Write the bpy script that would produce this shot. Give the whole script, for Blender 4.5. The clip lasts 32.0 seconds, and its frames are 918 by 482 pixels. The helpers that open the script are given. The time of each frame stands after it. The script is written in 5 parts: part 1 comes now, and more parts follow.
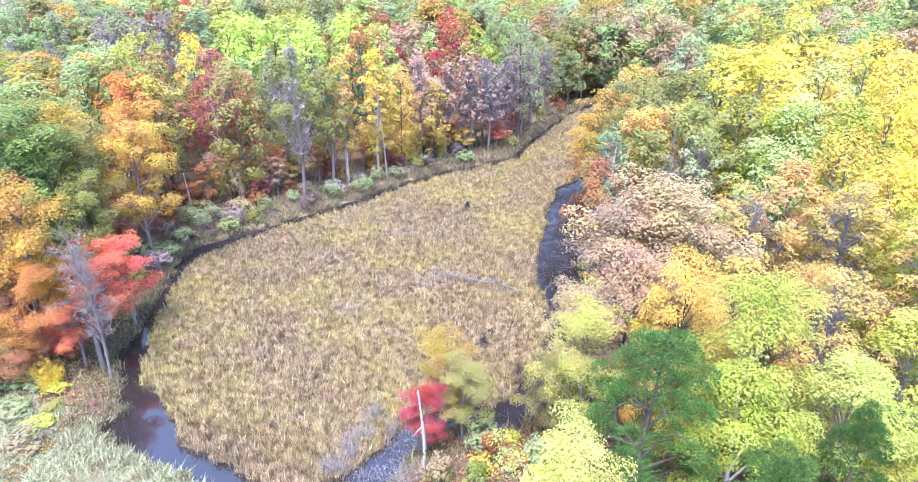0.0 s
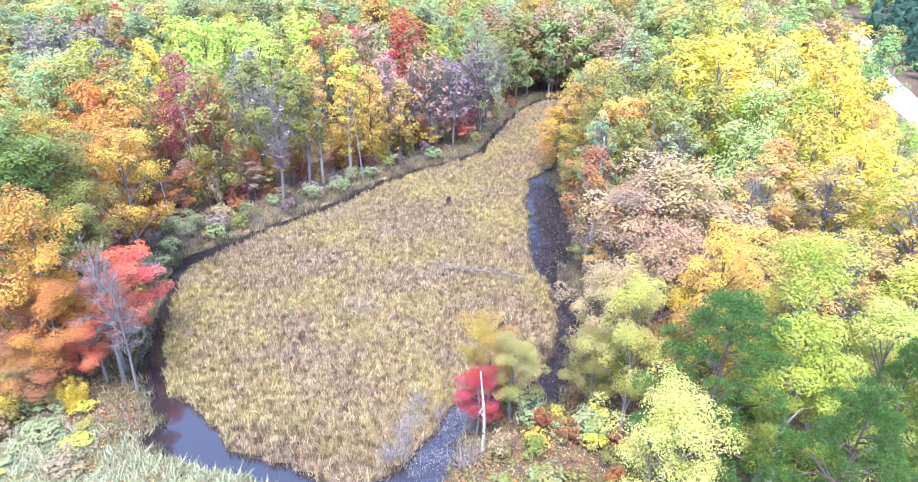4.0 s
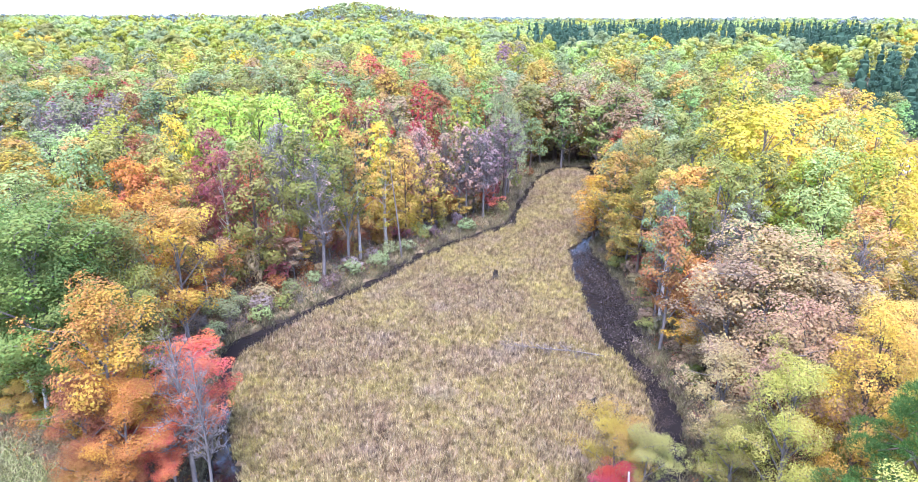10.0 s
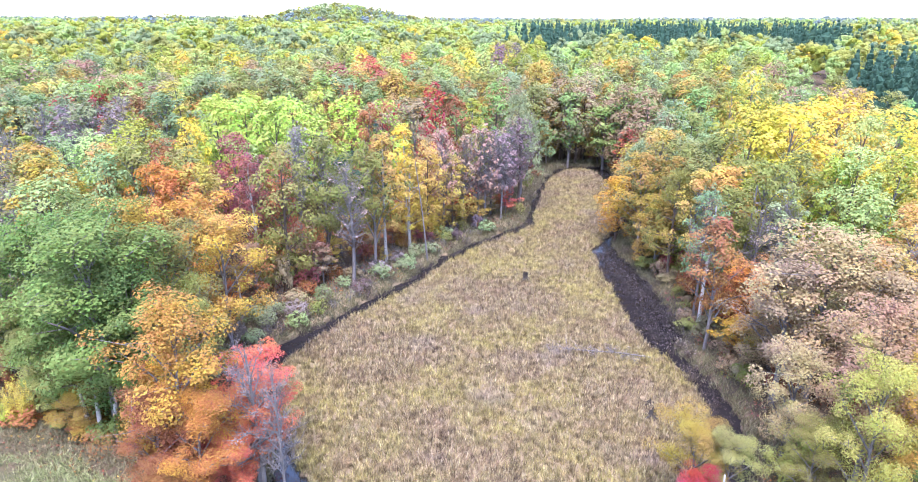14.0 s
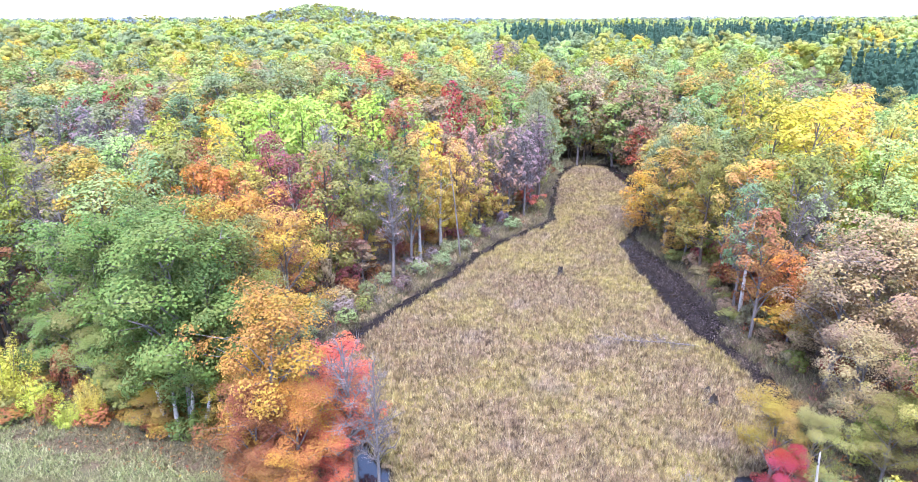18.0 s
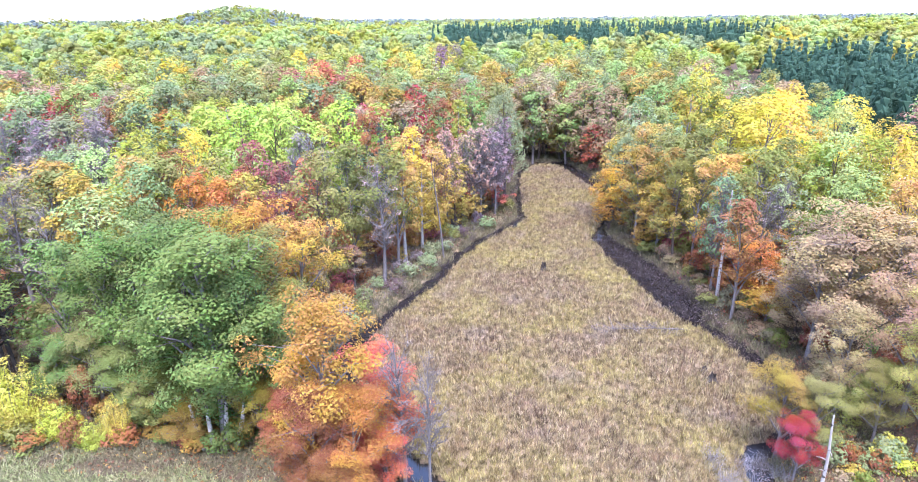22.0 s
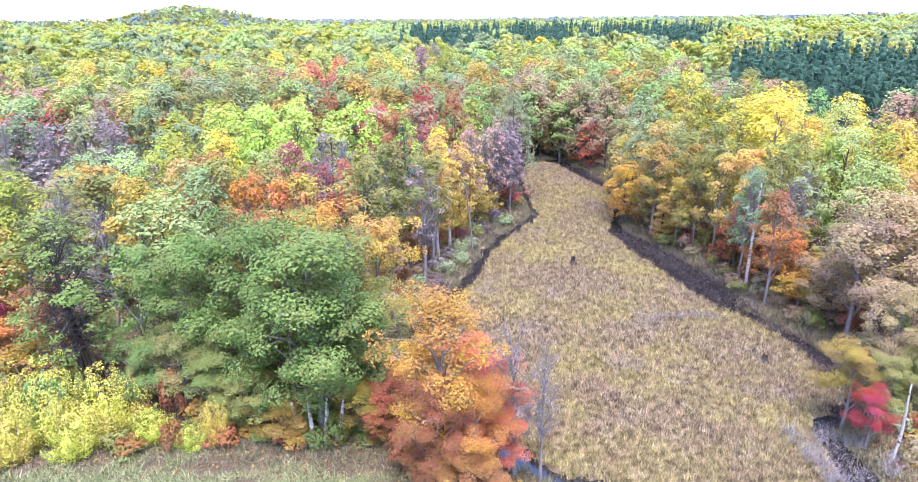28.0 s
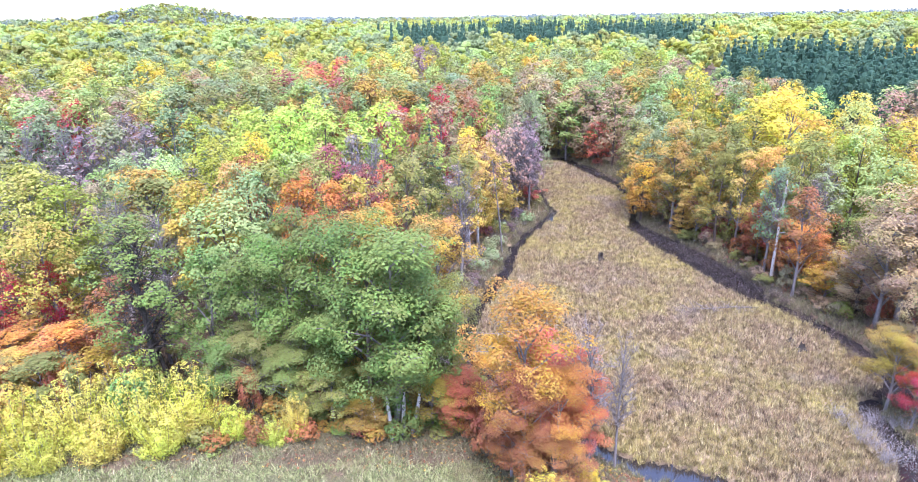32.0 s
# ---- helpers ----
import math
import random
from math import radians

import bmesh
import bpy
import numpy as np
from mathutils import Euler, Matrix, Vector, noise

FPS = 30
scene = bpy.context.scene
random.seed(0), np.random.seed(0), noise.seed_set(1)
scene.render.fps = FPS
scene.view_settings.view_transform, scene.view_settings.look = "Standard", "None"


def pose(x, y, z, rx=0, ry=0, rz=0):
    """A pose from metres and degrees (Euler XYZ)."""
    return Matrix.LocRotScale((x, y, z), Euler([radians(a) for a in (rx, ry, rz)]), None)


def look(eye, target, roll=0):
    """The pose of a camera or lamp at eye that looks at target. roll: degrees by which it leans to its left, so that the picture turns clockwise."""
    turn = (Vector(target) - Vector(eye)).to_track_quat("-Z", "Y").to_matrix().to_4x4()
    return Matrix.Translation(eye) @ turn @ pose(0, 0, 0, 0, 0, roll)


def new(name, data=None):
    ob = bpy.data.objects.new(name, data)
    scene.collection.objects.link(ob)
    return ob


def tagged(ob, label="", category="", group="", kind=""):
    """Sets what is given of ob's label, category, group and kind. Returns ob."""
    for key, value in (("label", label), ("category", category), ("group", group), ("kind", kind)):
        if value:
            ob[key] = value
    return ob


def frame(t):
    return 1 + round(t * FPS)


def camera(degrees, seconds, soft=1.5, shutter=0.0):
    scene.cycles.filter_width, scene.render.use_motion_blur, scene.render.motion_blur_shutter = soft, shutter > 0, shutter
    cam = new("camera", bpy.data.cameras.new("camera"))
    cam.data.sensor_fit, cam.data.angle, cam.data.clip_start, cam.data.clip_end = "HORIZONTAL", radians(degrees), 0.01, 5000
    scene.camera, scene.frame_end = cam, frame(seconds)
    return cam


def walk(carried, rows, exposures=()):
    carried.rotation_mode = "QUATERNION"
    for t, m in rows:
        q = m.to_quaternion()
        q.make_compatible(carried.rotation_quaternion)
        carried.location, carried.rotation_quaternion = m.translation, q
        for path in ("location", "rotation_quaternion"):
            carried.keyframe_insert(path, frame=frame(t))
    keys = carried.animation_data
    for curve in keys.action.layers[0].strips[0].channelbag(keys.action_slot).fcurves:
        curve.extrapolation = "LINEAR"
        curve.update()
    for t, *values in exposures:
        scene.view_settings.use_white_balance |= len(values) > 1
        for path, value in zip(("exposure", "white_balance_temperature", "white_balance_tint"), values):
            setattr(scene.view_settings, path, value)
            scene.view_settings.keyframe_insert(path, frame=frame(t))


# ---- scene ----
cam = camera(71.5, 32.0, soft=0.95)
PATH = [
    (0, (14.303, -0.472, 27.551), (13.95, 1.308, 26.71), 0.9),
    (0.5, (13.564, -0.95, 27.471), (13.289, 0.845, 26.633), 0.9),
    (1, (12.69, -1.535, 27.428), (12.549, 0.276, 26.59), 0.7),
    (1.5, (11.722, -2.076, 27.399), (11.596, -0.264, 26.562), 0.7),
    (2, (10.813, -2.484, 27.358), (10.688, -0.671, 26.521), 0.7),
    (2.5, (9.978, -2.848, 27.344), (9.854, -1.035, 26.508), 0.7),
    (3, (9.154, -3.076, 27.386), (9.034, -1.263, 26.549), 0.7),
    (3.5, (8.339, -3.144, 27.417), (8.222, -1.331, 26.58), 0.7),
    (5.5, (5.382, -2.467, 27.443), (5.281, -0.652, 26.61), 0.3),
    (6, (4.658, -2.178, 27.468), (4.564, -0.363, 26.633), 0.3),
    (6.5, (3.992, -1.914, 27.448), (3.902, -0.077, 26.663), 0.2),
    (7, (3.29, -1.683, 27.413), (3.206, 0.187, 26.708), 0.2),
    (7.5, (2.581, -1.471, 27.339), (2.505, 0.42, 26.692), 0.2),
    (8, (1.886, -1.248, 27.265), (1.819, 0.644, 26.62), 0.3),
    (8.5, (1.178, -1.083, 27.189), (1.118, 0.81, 26.545), 0.2),
    (9, (0.5, -0.901, 27.152), (0.447, 0.991, 26.508), 0.2),
    (13, (-4.926, -0.04, 27.268), (-4.921, 1.855, 26.625), 0.1),
    (17, (-10.849, -0.668, 27.003), (-10.781, 1.225, 26.362), -0.0),
    (19, (-14.199, -1.112, 27.099), (-14.1, 0.78, 26.458), -0.2),
    (19.5, (-15.049, -1.304, 27.171), (-14.938, 0.587, 26.531), -0.2),
    (20, (-15.843, -1.454, 27.247), (-15.728, 0.437, 26.607), -0.3),
    (20.5, (-16.628, -1.612, 27.38), (-16.47, 0.277, 26.74), -0.3),
    (21, (-17.469, -1.733, 27.516), (-17.213, 0.144, 26.875), -0.4),
    (21.5, (-18.255, -1.869, 27.624), (-17.989, 0.006, 26.983), -0.5),
    (22, (-18.966, -1.98, 27.705), (-18.673, -0.108, 27.064), -0.6),
    (22.5, (-19.689, -2.058, 27.765), (-19.356, -0.193, 27.123), -0.6),
    (23, (-20.436, -2.122, 27.79), (-20.077, -0.263, 27.148), -0.7),
    (23.5, (-21.215, -2.194, 27.839), (-20.847, -0.337, 27.196), -0.8),
    (24, (-21.972, -2.231, 27.901), (-21.602, -0.374, 27.257), -0.8),
    (25, (-23.861, -2.066, 27.914), (-23.468, -0.213, 27.27), -0.6),
    (27.5, (-27.79, -1.855, 27.91), (-27.362, -0.009, 27.27), -0.6),
    (28, (-28.517, -1.814, 27.983), (-28.084, 0.03, 27.341), -0.6),
    (28.5, (-29.243, -1.869, 28.022), (-28.806, -0.025, 27.38), -0.7),
    (29, (-30.032, -1.89, 28.103), (-29.59, -0.048, 27.46), -0.7),
    (29.5, (-30.929, -1.944, 28.236), (-30.481, -0.104, 27.592), -0.7),
    (30, (-31.801, -1.967, 28.395), (-31.342, -0.131, 27.748), -0.7),
    (30.5, (-32.712, -1.94, 28.548), (-32.238, -0.109, 27.9), -0.6),
    (31, (-33.571, -1.866, 28.658), (-33.089, -0.038, 28.007), -0.6),
    (31.5, (-34.379, -1.808, 28.688), (-33.89, 0.018, 28.037), -0.6),
    (32, (-35.146, -1.874, 28.672), (-34.652, -0.048, 28.023), -0.7),
]
walk(cam, [(t, look(e, g, r)) for t, e, g, r in PATH], exposures=((0, 2.40, 5900, 23), (7.0, 2.40, 5900, 23), (8.3, 2.10, 5900, 24), (17, 2.11, 5900, 25), (24, 2.11, 5900, 27), (32, 2.10, 5900, 28)))

# ---- world, sun, exposure ----
SUN_ELEVATION, SUN_AZIMUTH = 70.0, 190.0     # degrees; azimuth clockwise from +y
world = bpy.data.worlds.new("overcast_sky")
scene.world = world
world.use_nodes = True
wn = world.node_tree
sky = wn.nodes.new("ShaderNodeTexSky")
sky.sky_type, sky.sun_disc = "NISHITA", False
sky.sun_elevation, sky.sun_rotation = radians(SUN_ELEVATION), radians(SUN_AZIMUTH)
sky.air_density, sky.dust_density, sky.ozone_density = 1.0, 1.2, 1.0
wn.links.new(sky.outputs["Color"], wn.nodes["Background"].inputs["Color"])
wn.nodes["Background"].inputs["Strength"].default_value = 0.16
sun_data = bpy.data.lights.new("sun", "SUN")
sun_data.energy, sun_data.angle, sun_data.color = 1.7, radians(28), (1.0, 0.97, 0.94)
sun = new("sun", sun_data)
az, el = radians(SUN_AZIMUTH), radians(SUN_ELEVATION)
sun.matrix_basis = look((0, 0, 0), (-math.sin(az) * math.cos(el), -math.cos(az) * math.cos(el), -math.sin(el)))


# ---- materials ----
class Nodes:
    """A small helper to wire node materials."""

    def __init__(self, name):
        self.mat = bpy.data.materials.new(name)
        self.mat.use_nodes = True
        self.tree = self.mat.node_tree
        self.bsdf = self.tree.nodes["Principled BSDF"]

    def node(self, kind, **values):
        n = self.tree.nodes.new("ShaderNode" + kind)
        for key, value in values.items():
            n.inputs[key.replace("_", " ")].default_value = value
        return n

    def link(self, a, out, b, into):
        self.tree.links.new(a.outputs[out], b.inputs[into])

    def noise(self, coords, scale, detail=4.0, rough=0.6):
        n = self.node("TexNoise", Scale=scale, Detail=detail, Roughness=rough)
        if coords:
            self.tree.links.new(coords, n.inputs["Vector"])
        return n

    def ramp(self, source, stops):
        n = self.node("ValToRGB")
        while len(n.color_ramp.elements) < len(stops):
            n.color_ramp.elements.new(0.5)
        for e, (at, colour) in zip(n.color_ramp.elements, stops):
            e.position, e.color = at, (*colour, 1)
        self.tree.links.new(source, n.inputs["Fac"])
        return n

    def mix(self, fac, a, b, blend="MIX"):
        n = self.tree.nodes.new("ShaderNodeMix")
        n.data_type, n.blend_type = "RGBA", blend
        for slot, value in ((0, fac), (6, a), (7, b)):
            if isinstance(value, (int, float, tuple)):
                n.inputs[slot].default_value = value
            else:
                self.tree.links.new(value, n.inputs[slot])
        return n.outputs[2]

    def scaled(self, source, low, high):
        n = self.node("MapRange")
        n.inputs["To Min"].default_value, n.inputs["To Max"].default_value = low, high
        self.tree.links.new(source, n.inputs["Value"])
        return n.outputs["Result"]

    def bump(self, height, strength, distance):
        n = self.node("Bump", Strength=strength, Distance=distance)
        self.tree.links.new(height, n.inputs["Height"])
        self.link(n, "Normal", self.bsdf, "Normal")


def foliage_material(name, fixed=None, hue_spread=0.038, glow=0.28, patch_size=0.55, leaf_range=(0.82, 1.14)):
    """Leaves: the tree's own colour, varied leaf by leaf and patch by patch; thin, so light comes through."""
    k = Nodes(name)
    geo = k.node("NewGeometry")
    if fixed:
        rgb = k.node("RGB")
        rgb.outputs[0].default_value = (*fixed, 1)
        base = rgb.outputs[0]
    else:
        base = k.node("ObjectInfo").outputs["Color"]
    patch = k.noise(geo.outputs["Position"], patch_size, 3.0)
    hsv = k.node("HueSaturation")
    add = k.node("Math")
    add.operation = "ADD"
    k.tree.links.new(k.scaled(patch.outputs["Fac"], -hue_spread, hue_spread), add.inputs[0])
    k.tree.links.new(k.scaled(geo.outputs["Random Per Island"], 0.5 - 0.35 * hue_spread, 0.5 + 0.35 * hue_spread), add.inputs[1])
    k.link(add, "Value", hsv, "Hue")
    k.tree.links.new(k.scaled(patch.outputs["Fac"], 0.85, 1.1), hsv.inputs["Saturation"])
    leaf = k.noise(geo.outputs["Position"], 9.0 if patch_size > 0.3 else 0.8, 3.0)
    both = k.node("Math")
    both.operation = "MULTIPLY"
    k.tree.links.new(k.scaled(geo.outputs["Random Per Island"], *leaf_range), both.inputs[0])
    k.tree.links.new(k.scaled(leaf.outputs["Fac"], *((0.82, 1.18) if patch_size > 0.3 else (0.78, 1.22))), both.inputs[1])
    k.link(both, "Value", hsv, "Value")
    k.tree.links.new(base, hsv.inputs["Color"])
    k.link(hsv, "Color", k.bsdf, "Base Color")
    k.bsdf.inputs["Roughness"].default_value = 0.6
    k.bsdf.inputs["Specular IOR Level"].default_value = 0.12
    if patch_size < 0.3:
        twigs = k.noise(geo.outputs["Position"], 1.1, 4.0, 0.7)
        k.bump(twigs.outputs["Fac"], 0.9, 1.1)
    thin = k.node("BsdfTranslucent")
    k.link(hsv, "Color", thin, "Color")
    blend = k.node("MixShader", Fac=glow)
    k.tree.links.new(k.bsdf.outputs[0], blend.inputs[1])
    k.tree.links.new(thin.outputs[0], blend.inputs[2])
    k.tree.links.new(blend.outputs[0], k.tree.nodes["Material Output"].inputs["Surface"])
    return k.mat


def bark_material(name, dark, light, flecks=0.0):
    k = Nodes(name)
    tex = k.node("TexCoord")
    stretch = k.node("Mapping")
    stretch.inputs["Scale"].default_value = (1, 1, 0.25)
    k.link(tex, "Object", stretch, "Vector")
    grain = k.noise(stretch.outputs["Vector"], 7.0, 6.0, 0.7)
    blotch = k.noise(tex.outputs["Object"], 0.9, 3.0)
    colour = k.ramp(grain.outputs["Fac"], ((0.3, dark), (0.65, light)))
    tone = k.mix(k.scaled(blotch.outputs["Fac"], 0.1, 0.5), colour.outputs["Color"], tuple(0.6 * c for c in dark) + (1,))
    if flecks:
        bands = k.noise(tex.outputs["Object"], 3.0, 2.0)
        cut = k.ramp(bands.outputs["Fac"], ((0.60, (0, 0, 0)), (0.66, (1, 1, 1))))
        tone = k.mix(cut.outputs["Color"], tone, (0.05, 0.045, 0.04, 1))
    k.tree.links.new(tone, k.bsdf.inputs["Base Color"])
    k.bsdf.inputs["Roughness"].default_value = 0.9
    k.bump(grain.outputs["Fac"], 0.6, 0.05)
    return k.mat


LEAF = foliage_material("leaves", hue_spread=0.055, patch_size=0.42)
LEAF_FAR = foliage_material("far_leaves", hue_spread=0.03, glow=0.32, patch_size=0.09, leaf_range=(0.9, 1.1))
NEEDLE = foliage_material("needles", hue_spread=0.02, glow=0.12)
BARK_DARK = bark_material("dark_bark", (0.035, 0.028, 0.024), (0.12, 0.10, 0.085))
BARK_GREY = bark_material("grey_bark", (0.13, 0.115, 0.11), (0.33, 0.30, 0.29))
BARK_ASHEN = bark_material("ashen_twigs", (0.24, 0.22, 0.22), (0.44, 0.41, 0.41))
BARK_PALE = bark_material("pale_bark", (0.34, 0.31, 0.28), (0.68, 0.64, 0.60), 1.0)
BARK_BROWN = bark_material("brown_bark", (0.07, 0.05, 0.04), (0.2, 0.15, 0.12))

k = Nodes("marsh_grass")
geo = k.node("NewGeometry")
blade = k.ramp(geo.outputs["Random Per Island"], ((0.0, (0.08, 0.055, 0.036)), (0.25, (0.23, 0.16, 0.10)), (0.5, (0.36, 0.27, 0.165)),
                                                   (0.75, (0.35, 0.30, 0.12)), (1.0, (0.56, 0.47, 0.33))))
wide = k.noise(geo.outputs["Position"], 0.09, 4.0)
greener = k.ramp(wide.outputs["Fac"], ((0.42, (0, 0, 0)), (0.62, (1, 1, 1))))
fine = k.noise(geo.outputs["Position"], 0.5, 4.0)
tufts = k.noise(geo.outputs["Position"], 1.9, 3.0)
darker = k.ramp(tufts.outputs["Fac"], ((0.36, (0.38, 0.35, 0.34)), (0.5, (0.95, 0.95, 0.95)), (0.64, (1.55, 1.55, 1.55))))
browner = k.ramp(fine.outputs["Fac"], ((0.45, (0, 0, 0)), (0.7, (1, 1, 1))))
tone = k.mix(k.scaled(greener.outputs["Color"], 0.0, 0.65), blade.outputs["Color"], (0.46, 0.41, 0.115, 1))
tone = k.mix(k.scaled(browner.outputs["Color"], 0.0, 0.55), tone, (0.27, 0.165, 0.12, 1))
heath = k.noise(geo.outputs["Position"], 0.16, 3.0)
greyer = k.ramp(heath.outputs["Fac"], ((0.56, (0, 0, 0)), (0.7, (1, 1, 1))))
tone = k.mix(k.scaled(greyer.outputs["Color"], 0.0, 0.45), tone, (0.36, 0.295, 0.27, 1))
tone = k.mix(1.0, tone, darker.outputs["Color"], "MULTIPLY")
k.tree.links.new(tone, k.bsdf.inputs["Base Color"])
k.bsdf.inputs["Roughness"].default_value = 0.75
GRASS_MARSH = k.mat

k = Nodes("meadow_grass")
geo = k.node("NewGeometry")
blade = k.ramp(geo.outputs["Random Per Island"], ((0.0, (0.08, 0.11, 0.035)), (0.35, (0.21, 0.26, 0.09)), (0.7, (0.34, 0.37, 0.15)), (1.0, (0.48, 0.45, 0.26))))
wide = k.noise(geo.outputs["Position"], 0.25, 4.0)
bare_patch = k.ramp(wide.outputs["Fac"], ((0.5, (0, 0, 0)), (0.68, (0.6, 0.6, 0.6))))
tone = k.mix(bare_patch.outputs["Color"], blade.outputs["Color"], (0.17, 0.11, 0.06, 1))
k.tree.links.new(tone, k.bsdf.inputs["Base Color"])
k.bsdf.inputs["Roughness"].default_value = 0.75
GRASS_MEADOW = k.mat

k = Nodes("pale_grass")
geo = k.node("NewGeometry")
blade = k.ramp(geo.outputs["Random Per Island"], ((0.0, (0.14, 0.18, 0.08)), (0.4, (0.30, 0.36, 0.18)), (0.75, (0.46, 0.48, 0.29)), (1.0, (0.58, 0.55, 0.40))))
wide = k.noise(geo.outputs["Position"], 0.4, 4.0)
thin_patch = k.ramp(wide.outputs["Fac"], ((0.45, (0, 0, 0)), (0.68, (0.7, 0.7, 0.7))))
tone = k.mix(thin_patch.outputs["Color"], blade.outputs["Color"], (0.25, 0.20, 0.12, 1))
k.tree.links.new(tone, k.bsdf.inputs["Base Color"])
k.bsdf.inputs["Roughness"].default_value = 0.75
GRASS_PALE = k.mat

k = Nodes("bank_sedge")
geo = k.node("NewGeometry")
blade = k.ramp(geo.outputs["Random Per Island"], ((0.0, (0.06, 0.05, 0.035)), (0.4, (0.17, 0.135, 0.08)), (0.75, (0.23, 0.215, 0.10)), (1.0, (0.42, 0.35, 0.24))))
wide = k.noise(geo.outputs["Position"], 0.3, 4.0)
tone = k.mix(k.scaled(wide.outputs["Fac"], 0.0, 0.8), blade.outputs["Color"], (0.16, 0.16, 0.07, 1))
k.tree.links.new(tone, k.bsdf.inputs["Base Color"])
k.bsdf.inputs["Roughness"].default_value = 0.8
GRASS_BANK = k.mat

# ground: marsh peat, leaf litter and meadow turf, by zone
k = Nodes("ground")
geo = k.node("NewGeometry")
zone = k.node("Attribute")
zone.attribute_name = "zone"
parts_of = k.node("SeparateColor")
k.link(zone, "Color", parts_of, "Color")
big, small = k.noise(geo.outputs["Position"], 0.22, 5.0), k.noise(geo.outputs["Position"], 3.5, 6.0, 0.75)
litter = k.ramp(small.outputs["Fac"], ((0.3, (0.05, 0.032, 0.025)), (0.5, (0.13, 0.075, 0.055)), (0.68, (0.23, 0.13, 0.09)), (0.8, (0.33, 0.21, 0.16))))
moss = k.ramp(small.outputs["Fac"], ((0.3, (0.035, 0.04, 0.018)), (0.7, (0.13, 0.13, 0.06))))
floor_tone = k.mix(k.scaled(big.outputs["Fac"], 0.0, 0.7), litter.outputs["Color"], moss.outputs["Color"])
turf = k.ramp(small.outputs["Fac"], ((0.3, (0.05, 0.05, 0.025)), (0.55, (0.12, 0.115, 0.055)), (0.75, (0.22, 0.18, 0.10))))
peat = k.ramp(small.outputs["Fac"], ((0.3, (0.12, 0.085, 0.05)), (0.7, (0.34, 0.26, 0.15))))
tone = k.mix(parts_of.outputs["Red"], floor_tone, peat.outputs["Color"])
tone = k.mix(parts_of.outputs["Green"], tone, turf.outputs["Color"])
tone = k.mix(parts_of.outputs["Blue"], tone, (0.025, 0.018, 0.013, 1))
k.tree.links.new(tone, k.bsdf.inputs["Base Color"])
k.bsdf.inputs["Roughness"].default_value = 0.95
k.bump(small.outputs["Fac"], 0.7, 0.12)
GROUND = k.mat

k = Nodes("dark_water")
tex = k.node("NewGeometry")
ripple = k.noise(tex.outputs["Position"], 1.6, 3.0)
k.bsdf.inputs["Base Color"].default_value = (0.022, 0.019, 0.02, 1)
k.bsdf.inputs["Roughness"].default_value = 0.06
# IOR well above real water, to strengthen the reflected sky
k.bsdf.inputs["IOR"].default_value = 2.3
# reflection painted by place: strong in the pool, nearly off in the channels
sky_sheen = k.node("Attribute")
sky_sheen.attribute_name = "sky_sheen"
# random patches in the reflection strength
sheen_noise = k.noise(tex.outputs["Position"], 0.7, 5.0, 0.65)
sheen = k.node("Math")
sheen.operation = "ADD"
k.link(sky_sheen, "Fac", sheen, 0)
k.link(sheen_noise, "Fac", sheen, 1)
k.link(k.ramp(k.scaled(sheen.outputs["Value"], 0.0, 0.5), ((0.25, (0.015, 0.015, 0.015)), (0.36, (0.1, 0.1, 0.1)), (0.75, (0.8, 0.8, 0.8)))), "Color", k.bsdf, "Specular IOR Level")
k.bump(ripple.outputs["Fac"], 0.05, 0.05)
WATER = k.mat

k = Nodes("gravel")
geo = k.node("NewGeometry")
grit = k.noise(geo.outputs["Position"], 4.0, 6.0, 0.8)
wide = k.noise(geo.outputs["Position"], 0.15, 3.0)
tone = k.mix(k.scaled(wide.outputs["Fac"], 0.0, 0.35), k.ramp(grit.outputs["Fac"], ((0.3, (0.42, 0.4, 0.37)), (0.7, (0.62, 0.6, 0.56)))).outputs["Color"], (0.4, 0.36, 0.28, 1))
k.tree.links.new(tone, k.bsdf.inputs["Base Color"])
k.bsdf.inputs["Roughness"].default_value = 0.95
k.bump(grit.outputs["Fac"], 0.5, 0.03)
GRAVEL = k.mat

# ---- plan ----
MARSH_EDGE = ((-16.3, 34.2), (-17.8, 38), (-19.6, 42.5), (-20.6, 46.1), (-20.4, 49.2), (-19.3, 51.1), (-17.7, 54.4), (-16.2, 57.1), (-13.5, 60.6), (-10.7, 65), (-6.7, 72.8), (-2.6, 78.4), (1.6, 82.6), (5.3, 87), (7.2, 97), (9.5, 107.5), (12, 116.7), (16, 123.5), (19.5, 125), (21.9, 121), (21.4, 110.7), (22.2, 100.5), (19.6, 91), (15.6, 83.6), (11.4, 76.8), (11, 70.7), (10.9, 63.4), (11, 58.8), (10.9, 54), (11.5, 50), (12.6, 47), (12.9, 42.5), (12.2, 37.5), (10.6, 33.5), (8, 32.2), (5.8, 31.5), (4.6, 29.5), (3.8, 27.5), (2.9, 25.6), (1.2, 23.6), (-1.8, 23.4), (-4.3, 24.6), (-8, 25.7), (-9.5, 26.9), (-10.9, 28.7), (-12.8, 29.6), (-14.9, 31.2))
